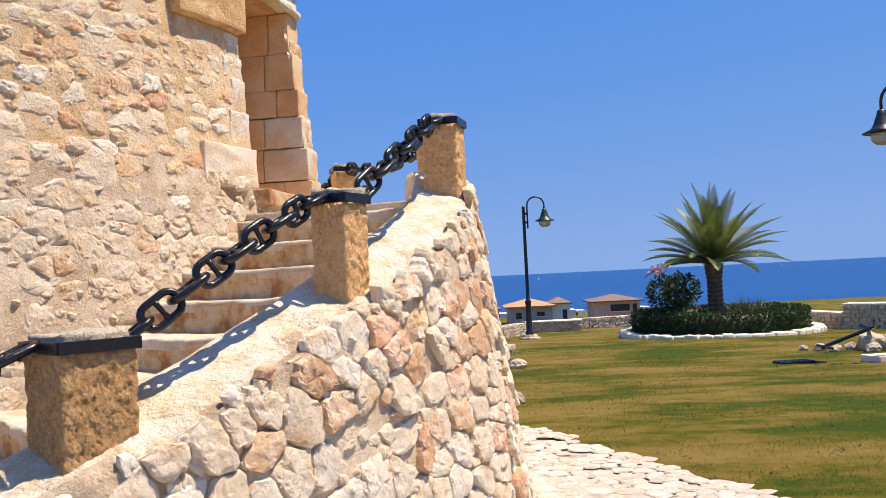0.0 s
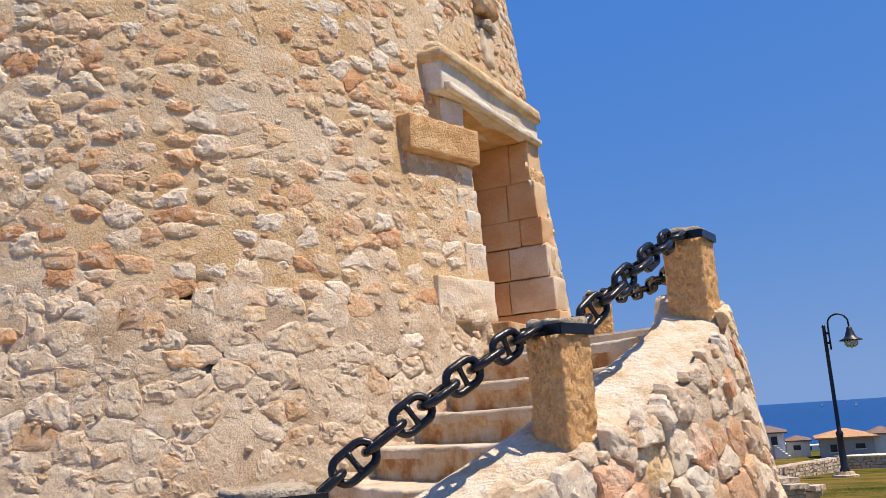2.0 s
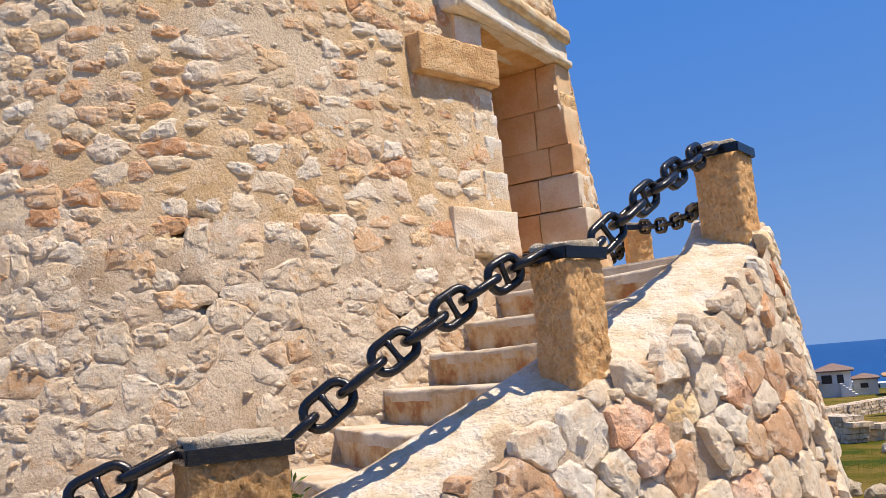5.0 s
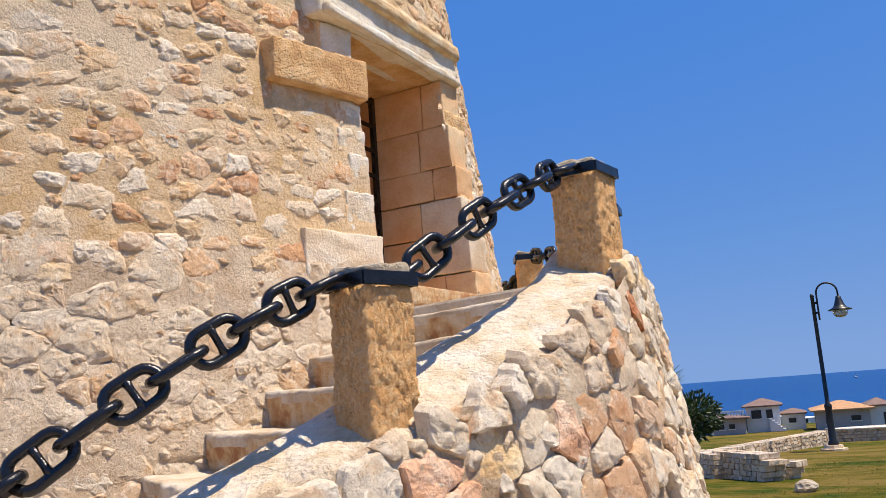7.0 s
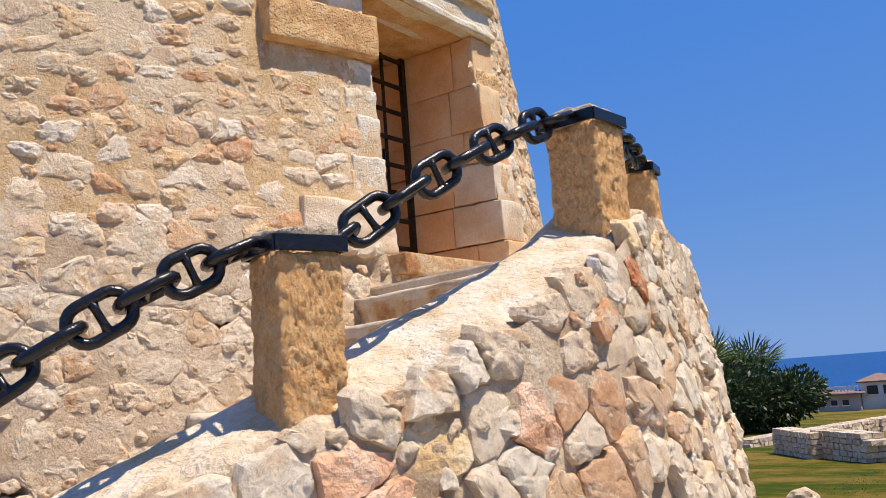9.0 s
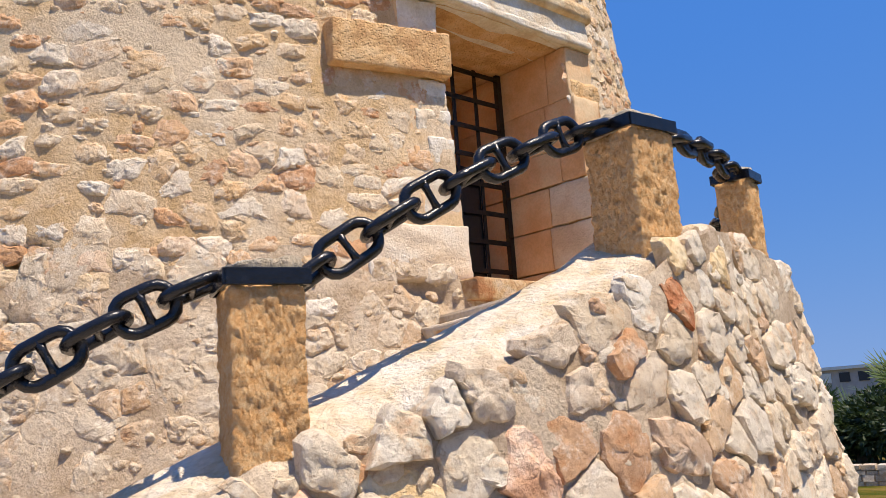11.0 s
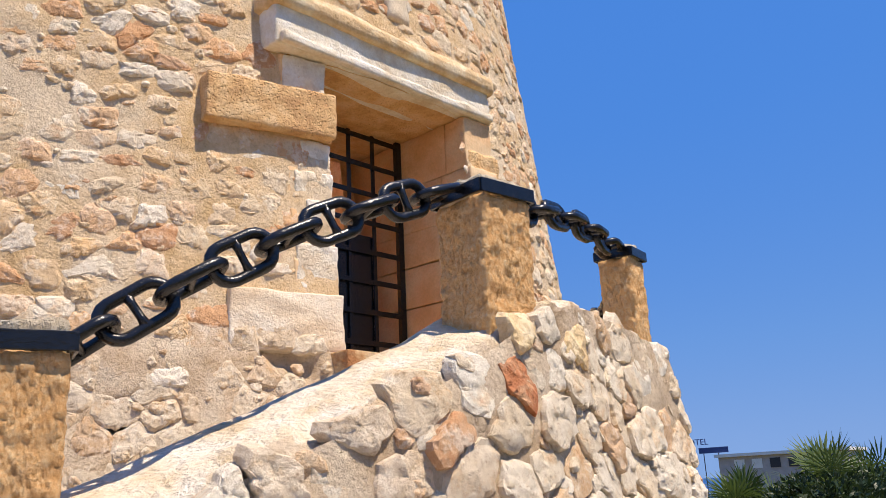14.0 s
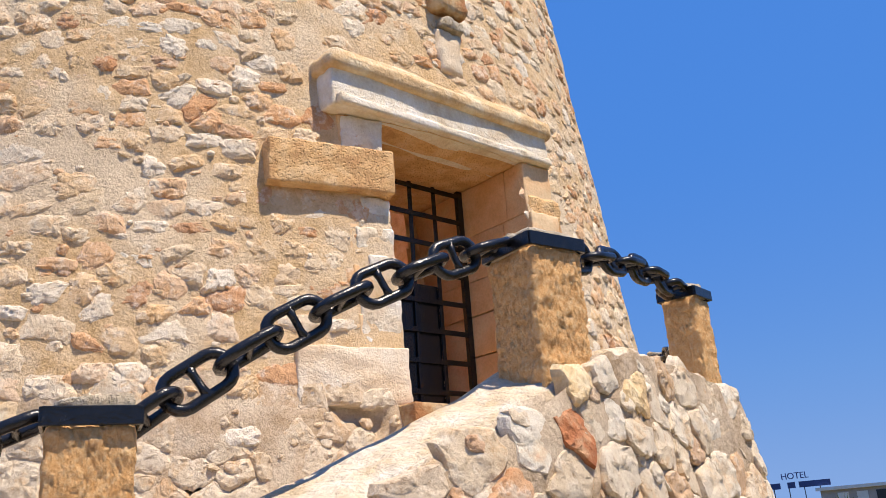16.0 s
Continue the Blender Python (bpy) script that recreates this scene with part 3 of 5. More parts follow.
# jambs, reveals, sill and head of the doorway
door_box("soffit", S_LEFT - 0.25, S_RIGHT + 0.25, -1.28, 0.03, Z_SOFFIT, Z_SOFFIT + 0.3, M_BRICK, amount=0.004)
door_box("sill", S_LEFT - 0.12, S_RIGHT + 0.15, -1.28, 0.16, Z_SILL - 0.14, Z_SILL, M_RISER)
courses = [(2.63, 2.86, -0.22, 0.075), (2.87, 3.20, -0.40, 0.085), (3.21, 3.53, -0.34, 0.075), (3.54, 3.82, -0.16, 0.08), (3.82, 4.20, -0.24, 0.075), (4.20, 4.62, -0.14, 0.08)]
for i, (z0, z1, cut, front) in enumerate(courses):
    door_box("ashlar", S_RIGHT, S_RIGHT + 0.30, cut + 0.004, front, z0, z1 - 0.004, M_REVEAL if i not in (1, 2) else M_ASHLAR, bevel=0.009, cuts=6, amount=0.010)
    door_box("ashlar", S_RIGHT + 0.006, S_RIGHT + 0.30, -1.28, cut - 0.004, z0, z1 - 0.003, M_REVEAL, bevel=0.006)
    door_box("ashlar", S_LEFT - 0.30, S_LEFT, -1.28, -0.02, z0, z1 - 0.006, M_REVEAL, bevel=0.01)
# pale quoins up the near jamb, following the round of the wall
JAMB_A = DOOR_A - math.degrees(math.asin(-S_LEFT / 4.75))


def wall_block(name, a0, a1, d, z0, z1, mat, deep=0.3, bevel=0.03, cuts=6, amount=0.02, scale=7.0, label=""):
    ac, zc = (a0 + a1) / 2, (z0 + z1) / 2
    half = radians(a1 - a0) / 2 * tower_r(zc)
    m = Matrix.Translation(polar(ac, tower_r(zc), 0)) @ Matrix.Rotation(radians(ac), 4, "Z")
    return rough_box(name, (-deep, -half, z0), (d, half, z1), mat, tower, cuts, amount, scale, label, m, bevel)


for z0, z1, w, d in ((2.63, 2.99, 8.2, 0.016), (3.0, 3.31, 3.2, 0.004), (3.315, 3.60, 2.2, 0.008), (3.605, 3.80, 3.0, 0.002), (3.805, 4.015, 2.4, 0.006), (4.33, 4.62, 3.6, 0.014)):
    wall_block("quoin", JAMB_A - w, JAMB_A + 0.1, d, z0, z1 - 0.008, M_ASHLAR if z0 < 3 else M_LINTEL, 0.3, 0.012, 9, 0.012, 14)
wall_block("quoin", JAMB_A - 10.0, JAMB_A + 0.2, 0.11, 4.02, 4.32, M_BRICK, 0.3, 0.014, 8, 0.008, 14, "projecting tooled orange sandstone block")
for z0, z1, s1 in ((4.0, 4.35, 0.98), (3.2, 3.55, 0.9)):
    door_box("quoin", S_RIGHT + 0.02, s1, -0.25, 0.07, z0, z1, M_BRICK, bevel=0.03, amount=0.02)
# moulded lintel: white fascia, cove and projecting cornice
lintel = door_box("lintel", -1.16, 0.92, -0.25, 0.12, Z_SOFFIT + 0.004, Z_SOFFIT + 0.30, M_LINTEL, bevel=0.016, cuts=7, amount=0.012)
door_box("cornice", -1.20, 0.96, -0.25, 0.19, Z_SOFFIT + 0.27, Z_SOFFIT + 0.40, M_CORNICE, lintel, bevel=0.045, cuts=7, amount=0.014)
door_box("weathering", -1.12, 0.88, -0.25, 0.10, Z_SOFFIT + 0.385, Z_SOFFIT + 0.50, M_CORNICE, lintel, bevel=0.05, cuts=6, amount=0.016)
door_box("fillet", -1.14, 0.90, 0.10, 0.165, Z_SOFFIT + 0.006, Z_SOFFIT + 0.075, M_LINTEL, lintel, bevel=0.02, cuts=12, amount=0.016, scale=16)
# corbel stones over the lintel
door_box("corbel", -0.12, 0.12, -0.2, 0.14, 5.22, 5.62, M_ASHLAR, bevel=0.05, amount=0.03, scale=6)
door_box("corbel", -0.10, 0.14, -0.2, 0.20, 5.62, 5.72, M_CAPROCK, bevel=0.03, amount=0.03, scale=8)
door_box("corbel", -0.16, 0.16, -0.2, 0.24, 5.78, 6.05, M_RISER, bevel=0.05, amount=0.03, scale=6)

# iron grille gate in the doorway
grille = thing("iron_gate", "black wrought-iron grille gate closed in the doorway", "gate")


def door_bar(name, s0, s1, d0, d1, z0, z1):
    bm = bmesh.new()
    box(bm, (s0, d0, z0), (s1, d1, z1), 0.003)
    o = door_point(0, 0, 3.6)
    bm.transform(Matrix.Translation((o.x, o.y, 0)) @ Matrix(((DT.x, DN.x, 0, 0), (DT.y, DN.y, 0, 0), (0, 0, 1, 0), (0, 0, 0, 1))))
    part(name, bm, M_IRON, grille)


G = -0.74
door_bar("stile", S_LEFT + 0.006, S_LEFT + 0.05, G - 0.02, G + 0.02, Z_SILL + 0.01, Z_SOFFIT - 0.01)
door_bar("stile", S_RIGHT - 0.06, S_RIGHT - 0.006, G - 0.02, G + 0.02, Z_SILL + 0.01, Z_SOFFIT - 0.01)
for i in range(4):
    s = S_LEFT + 0.05 + (i + 1) * (S_RIGHT - S_LEFT - 0.11) / 5
    door_bar("upright", s - 0.018, s + 0.018, G - 0.006, G + 0.006, Z_SILL + 0.02, Z_SOFFIT - 0.02)
for i in range(9):
    z = Z_SILL + 0.04 + i * (Z_SOFFIT - Z_SILL - 0.1) / 8
    door_bar("crossbar", S_LEFT + 0.05, S_RIGHT - 0.06, G + 0.008, G + 0.02, z - 0.02, z + 0.02)

# dark sheet added behind the lower bars to blacken the doorway there
door_bar("dark_backing", S_LEFT + 0.05, S_RIGHT - 0.32, G - 0.03, G - 0.012, Z_SILL + 0.02, Z_SILL + 1.12)

# ---- stair ----
stair = thing("staircase", "curved outside stair of worn orange-stained limestone steps", "stairs", kind="structure")
STEP_A = 4.1
a, k = -67.3, 0
while a < -19.5:
    z = nosing(a)
    v, f = [], []
    n = 44
    rnd = random.Random(k + 40)
    lean = rnd.uniform(-0.5, 0.5)
    # riser foot to nosing, over the worn edge, and back over the tread: (degrees in, height below the tread)
    SECTION = ((0.10, -0.5), (0.10, -0.16), (0.06, -0.12), (0.03, -0.08), (-0.02, -0.045), (-0.04, -0.022), (0.02, -0.008), (0.18, 0.0), (0.7, 0.0), (1.6, -0.003), (2.8, -0.004), (STEP_A + 1.5, -0.004))
    for j in range(n):
        q = j / (n - 1)
        r0 = tower_r(z) - 0.15 + (kerb_in(a) + 0.12 - tower_r(z) + 0.15) * q
        wear = max(0.0, 1 - ((q - 0.45) / 0.4) ** 2)
        for da, dz in SECTION:
            p = polar(a + da, r0, z + dz)
            w = noise.noise(p * 4) + 0.8 * noise.noise(p * 11) + 0.5 * noise.noise(p * 27)
            back = lean * (q - 0.5) + 0.16 * w + (0.25 * max(0.0, noise.noise(p * 6 + Vector((k, 0, 0))) - 0.1) if dz < -0.01 else 0)
            v.append(polar(a + da + back, r0, z + dz - 0.012 * wear * (dz > -0.03) + 0.007 * w * (dz > -0.2)))
    m = len(SECTION)
    for j in range(n - 1):
        for i in range(m - 1):
            f.append((m * j + i, m * j + m + i, m * j + m + i + 1, m * j + i + 1))
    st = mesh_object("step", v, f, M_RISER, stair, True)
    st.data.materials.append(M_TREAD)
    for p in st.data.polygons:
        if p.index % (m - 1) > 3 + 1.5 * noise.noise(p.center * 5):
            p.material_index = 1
    a += STEP_A
    k += 1
v, f = [], []
for b, z in [(-20.6, 2.0), (-20.62, 2.385)] + [(-20.55 + i * 2.5, 2.40) for i in range(16)]:
    for q in (0, 0.5, 1):
        r0 = 4.75 + (kerb_in(b) + 0.12 - 4.75) * q
        v.append(polar(b, r0, z))
for i in range(17):
    for q in range(2):
        o = 3 * i + q
        f.append((o, o + 1, o + 4, o + 3))
mesh_object("landing", v, f, M_TREAD, stair)

# ---- kerb wall: battered rubble outside, limewashed top ----
kerb = thing("kerb_wall", "curved battered rubble wall with a limewashed sloping top", "wall", kind="structure")
K_ANG = [-69 + i * 0.4 for i in range(208)]
v, f = [], []
PROFILE = ((-KERB_W, -0.6), (-KERB_W, -0.01), (-KERB_W + 0.02, 0.072), (-0.40, 0.072), (-0.32, 0.048), (-0.24, 0.022), (-0.17, 0.0), (-0.11, -0.024), (-0.06, -0.052), (-0.025, -0.085), (-0.012, -0.15), (-0.03, -0.20), (-0.06, -0.28))


def shoulder(b):
    """1 where the kerb's outer edge is worn round, 0 where it stands square."""
    return 0.25 + 0.75 * max(0.0, min(1.0, (-20 - b) / 7))


for b in K_ANG:
    t = kerb_top(b)
    ro = kerb_r(b, t)
    for q, (dr, dz) in enumerate(PROFILE):
        if 5 < q < 11:
            dz *= shoulder(b)
        p = polar(b, ro + dr - (0.15 * dz if q > 9 else 0), max(0.0, t + dz))
        w = 0.0 if q < 1 else 0.014 * noise.noise(p * 2.2) + 0.012 * noise.noise(p * 7) + (0.022 * noise.noise(p * 3.1) + 0.024 * noise.noise(p * 9) if q > 6 else 0)
        d = Vector((math.cos(radians(b)), math.sin(radians(b)), 0)) * (1 if q > 6 else 0.4) + Vector((0, 0, 0.7 if q > 1 else 0))
        v.append(p + d * w)
n = len(PROFILE)
for i in range(len(K_ANG) - 1):
    for q in range(n - 1):
        o = n * i + q
        f.append((o, o + n, o + n + 1, o + 1))
lime = mesh_object("limewashed_top", v, f, M_PLASTER, kerb, True, "cream limewashed kerb top")
lime.data.materials.append(M_LOW_MORTAR)
for p in lime.data.polygons:
    if p.index % (n - 1) > 8.5 + 2.5 * noise.noise(p.center * 5):
        p.material_index = 1
v, f = [], []
for b in K_ANG:
    t = kerb_top(b) - 0.04 - 0.07 * shoulder(b)
    for q in range(40):
        z = t * (1 - q / 39)
        smear = 0.022 * max(0.0, min(1.0, (b + 35) / 9)) * max(0.0, min(1.0, 1.6 - (t - z) / 0.35))
        p = polar(b, kerb_r(b, z) + 0.006 + smear, z)
        w = 0.022 * noise.noise(p * 5) + 0.018 * noise.noise(p * 14)
        v.append(p + Vector((math.cos(radians(b)), math.sin(radians(b)), 0)) * w)
for i in range(len(K_ANG) - 1):
    for q in range(39):
        o = 40 * i + q
        f.append((o, o + 40, o + 41, o + 1))
mesh_object("core", v, f, M_LOW_MORTAR, kerb, True)


# ---- posts and chain ----
def post(a, r, z_base, z_top, w, turn, label, mat):
    p = polar(a, r, 0)
    ob = thing("stone_post", label, "post", "chain posts along the stair", at=(p.x, p.y, z_base - 0.06), rz=turn)
    h = z_top - z_base + 0.06
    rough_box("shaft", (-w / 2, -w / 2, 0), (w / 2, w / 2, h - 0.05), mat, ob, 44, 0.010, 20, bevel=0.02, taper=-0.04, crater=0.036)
    bm = bmesh.new()
    e = w / 2 + 0.012
    for lo, hi in (((-e, -e - 0.008, h - 0.055), (e, -e + 0.004, h)), ((-e, e - 0.004, h - 0.055), (e, e + 0.008, h)), ((-e - 0.008, -e, h - 0.055), (-e + 0.004, e, h)), ((e - 0.004, -e, h - 0.055), (e + 0.008, e, h))):
        box(bm, lo, hi, 0.003)
    part("iron_strap", bm, M_IRON, ob, "black painted iron strap")
    rough_box("mortar_cap", (-w / 2 + 0.01, -w / 2 + 0.01, h - 0.05), (w / 2 - 0.01, w / 2 - 0.01, h + 0.035), M_CAPROCK, ob, 5, 0.03, 7, bevel=0.02)
    return p.to_3d() + Vector((0, 0, z_top - 0.025))


POSTS = [(-62.0, 7.08, 0.33, 0.92), (-47.0, 7.07, 1.0, 1.60), (-34.6, 7.06, 1.70, 2.29), (-21.2, 6.84, 2.40, 2.965), (-6.2, 6.20, 2.44, 3.11), (12.9, 5.20, 2.45, 3.13)]
tops = []
for (a, r, zb, zt), w in zip(POSTS, (0.30, 0.345, 0.235, 0.265, 0.20, 0.25)):
    tops.append((post(a, r, zb, zt, w, a + 8, "darker grey-brown stone post with iron strap on the kerb" if a < -40 else "orange pitted sandstone post with iron strap on the kerb", M_POST_GREY if a < -40 else M_POST), w, a + 8))


def link_mesh(pitch, d):
    """A stud link: an oval of round bar with a stud across."""
    bm = bmesh.new()
    half, rad = pitch / 2 - 0.035, 0.060
    pts = []
    for k in range(9):
        t = -math.pi / 2 + math.pi * k / 8
        pts.append((half + (0.035 + d / 2) * 1.0 * math.cos(t), rad * math.sin(t), 0))
    for k in range(9):
        t = math.pi / 2 + math.pi * k / 8
        pts.append((-half + (0.035 + d / 2) * math.cos(t), rad * math.sin(t), 0))
    tube(bm, pts, d / 2, 8, True)
    tube(bm, [(0, -rad, 0), (0, -rad * 0.4, 0), (0, rad * 0.4, 0), (0, rad, 0)], [d * 0.5, d * 0.34, d * 0.34, d * 0.5], 8)
    bmesh.ops.recalc_face_normals(bm, faces=bm.faces)
    me = bpy.data.meshes.new("link")
    bm.to_mesh(me)
    bm.free()
    me.materials.append(M_IRON)
    me.shade_smooth()
    return me


LINK = {}


def chain(p, q, sag, count, spin=0.0, bow=0.0):
    ob = thing("anchor_chain", "heavy black stud-link anchor chain hung between stone posts", "chain", "chains between posts", at=tuple(p))
    pts = []
    for i in range(count + 1):
        k = i / count
        c = p.lerp(q, k)
        c.z -= sag * 4 * k * (1 - k)
        c += Vector((c.x - CX, c.y - CY, 0)).normalized() * bow * 4 * k * (1 - k)
        pts.append(c)
    for i in range(count):
        a, b = pts[i], pts[i + 1]
        key = round((b - a).length, 2)
        if key not in LINK:
            LINK[key] = link_mesh(key, 0.040)
        x = (b - a).normalized()
        side = x.cross(Vector((0, 0, 1))).normalized()
        up = side.cross(x)
        tw = spin + (90 if i % 2 else 0) + random.uniform(-9, 9)
        y = side * math.cos(radians(tw)) + up * math.sin(radians(tw))
        m = Matrix((x, y, x.cross(y))).transposed().to_4x4()
        m.translation = (a + b) / 2 - p
        ln = new("link", LINK[key])
        ln.parent = ob
        ln.matrix_basis = m


def strap_end(i, j):
    """Where the chain leaves post i's strap towards post j."""
    d = tops[j][0] - tops[i][0]
    d.z = 0
    return tops[i][0] + d.normalized() * (tops[i][1] / 2 + 0.04)


for i, (sag, count) in enumerate(((-0.03, 9), (-0.06, 9), (-0.07, 9), (-0.06, 9), (0.10, 10))):
    p, q = strap_end(i, i + 1), strap_end(i + 1, i)
    d = (q - p).normalized()
    chain(p - d * (0.10 if i == 2 else 0.05), q + d * 0.02, sag, count, 8, 0.085 if i < 3 else 0.04)
ring = polar(24.0, tower_r(2.8) + 0.03, 2.95)
d = (ring - tops[5][0]).normalized()
chain(tops[5][0] + d * 0.12, ring, 0.08, 7, 8)


# ---- the rubble faces ----
def on_tower(u, w, h):
    a = u / 4.82
    return polar(math.degrees(a), tower_r(w) + h, w)


def clear_of_door(u, w):
    p = polar(math.degrees(u / 4.82), tower_r(w), w) - Vector((CX, CY, 0))
    s = p.dot(DT)
    if p.dot(DN) > 0 and S_LEFT - 0.08 < s < S_RIGHT + 0.1 and Z_SILL - 0.1 < w < Z_SOFFIT:
        return False
    if -1.30 < s < 1.03 and Z_SOFFIT < w < Z_SOFFIT + 0.55:
        return False
    if -1.68 < s < S_LEFT and 3.98 < w < 4.36:
        return False
    return not (-1.45 < s < S_LEFT and 2.6 < w < 3.0 or S_LEFT - 0.2 < s < S_LEFT and 3.0 <= w < 4.0)


U = lambda deg: radians(deg) * 4.82
WALL_MATS, RUB_MATS = (M_WALL_STONE, M_WALL_REST), (M_RUBBLE, M_RUBBLE_REST)
lay_rubble(on_tower, U(-88), U(22), lambda u: 2.56, lambda u: 8.6, 0.235, 0.128, 0.004, 0.018, 11, tower, "stone", WALL_MATS,
           lambda u, w: U(-46) < u < U(-4) and w < 5.0, clear_of_door, 26, 0.24, 0.5, 0.06, 0.11, (), 0.185, 0.074, 0.25, 0.5, 0.6)
lay_rubble(on_tower, U(-88), U(22), lambda u: 2.56, lambda u: 8.6, 0.11, 0.075, 0.004, 0.012, 14, tower, "chip", WALL_MATS,
           lambda u, w: False, clear_of_door, 10, 0.25, 0.5, 0.0, 0.80, (), 0.04, 0.022, 0.5)
lay_rubble(on_tower, U(-88), U(22), lambda u: 0.05, lambda u: 2.60, 0.21, 0.115, 0.003, 0.015, 12, tower, "stone", (M_LOW_REST, M_LOW_REST),
           lambda u, w: False, clear_of_door, 22, 0.13, 0.5, 0.22, 0.05, (), 0.24, 0.12, 0.4, 0.7, 0.5)
lay_rubble(on_tower, U(-88), U(22), lambda u: 0.6, lambda u: 2.60, 0.09, 0.06, 0.002, 0.018, 15, tower, "chip", (M_LOW_REST, M_LOW_REST),
           lambda u, w: False, clear_of_door, 10, 0.25, 0.5, 0.0, 0.75, (), 0.05, 0.03, 0.5)


def on_kerb(u, w, h):
    b = math.degrees(u / 7.25)
    return polar(b, kerb_r(b, w) + h, w)


V = lambda deg: radians(deg) * 7.25
TINTED = [(V(a), z, m) for a, z, m in ((-31.5, 1.62, M_YELLOW), (-34.1, 1.53, M_ORANGE), (-33.5, 1.37, M_ORANGE), (-28.2, 1.60, M_ORANGE), (-22.0, 2.17, M_RED), (-21.4, 2.37, M_YELLOW),
          (-18.4, 2.34, M_YELLOW), (-37.0, 0.98, M_YELLOW), (-25.6, 0.71, M_ORANGE), (-46.0, 0.95, M_ORANGE), (-29.0, 1.18, M_ORANGE))]


def rubble_top(u):
    b = math.degrees(u / 7.25)
    return kerb_top(b) - 0.03 - 0.05 * shoulder(b)


lay_rubble(on_kerb, V(-69), V(13), lambda u: 0.04, rubble_top, 0.225, 0.160, 0.002, 0.042, 21, kerb, "rubble", RUB_MATS,
           lambda u, w: V(-44) < u < V(-10) and w > 0.5, None, 24, 0.14, 0.5, 0.12, 0.05, TINTED, 0.20, 0.135, 0.6, 0.30, 0.6, lambda u: rubble_top(u) + 0.045)
lay_rubble(on_kerb, V(-69), V(13), lambda u: 0.04, rubble_top, 0.10, 0.085, 0.002, 0.030, 22, kerb, "chip", RUB_MATS,
           lambda u, w: False, None, 10, 0.25, 0.5, 0.0, 0.6, (), 0.055, 0.04, 0.8, 0.4, 0.5, lambda u: rubble_top(u) + 0.03)


# flags of the path
def on_path(u, w, h):
    return Vector((u, w, ground_z(u, w) + 0.034 + h))


lay_rubble(on_path, 0.2, 2.6, lambda u: 4.0, lambda u: 11.5 - 2.04 * (u - 0.2), 0.17, 0.15, 0.001, 0.006, 31, bpy.data.objects["pavement"], "flagstone", (M_PATH_STONE, M_PATH_REST),
           lambda u, w: w > 7.0, None, 10, 0.2, 0.5, 0.2, 0.1, (), 0.15, 0.12, 0.8, 0.4, 0.3)


def outward(x, y, ex=0.3, ey=0.5):
    """A place on the falling lawn, seen in the same direction from (ex, ey) as (x, y) is on level ground; and how much farther it lies."""
    d = math.hypot(x - ex, y - ey)
    k = 1.49 / (1.79 / d - 0.03) / d
    return ex + (x - ex) * k, ey + (y - ey) * k, k


# ---- leaves ----
def leaf_cards(name, centres, ways, sizes, mat, parent=None, width=0.45, seed=1, kind=""):
    """Many small pointed leaves, each a bent pair of triangles pairs along its way."""
    rnd = random.Random(seed)
    v, f = [], []
    for c, w, s in zip(centres, ways, sizes):
        w = w.normalized()
        side = w.cross(Vector((rnd.uniform(-1, 1), rnd.uniform(-1, 1), rnd.uniform(-1, 1)))).normalized() * s * width * 0.5
        mid = c + w * s * 0.5 + side.cross(w) * 0.25
        o = len(v)
        v += [c, mid - side, mid + side, c + w * s]
        f += [(o, o + 1, o + 2), (o + 1, o + 3, o + 2)]
    ob = mesh_object(name, v, f, mat, parent)
    return tagged(ob, kind=kind) if kind else ob


def shell_points(rnd, n, rad, squash=1.0, fill=0.35):
    out = []
    for _ in range(n):
        d = Vector((rnd.gauss(0, 1), rnd.gauss(0, 1), rnd.gauss(0, 1))).normalized()
        lump = 1 + 0.22 * noise.noise(d * 2.3 + Vector((rad * 7, 0, 0))) + 0.14 * noise.noise(d * 6)
        k = (1 - fill * rnd.random() ** 2) * lump * rad
        out.append((Vector((d.x * k, d.y * k, d.z * k * squash)), d))
    return out


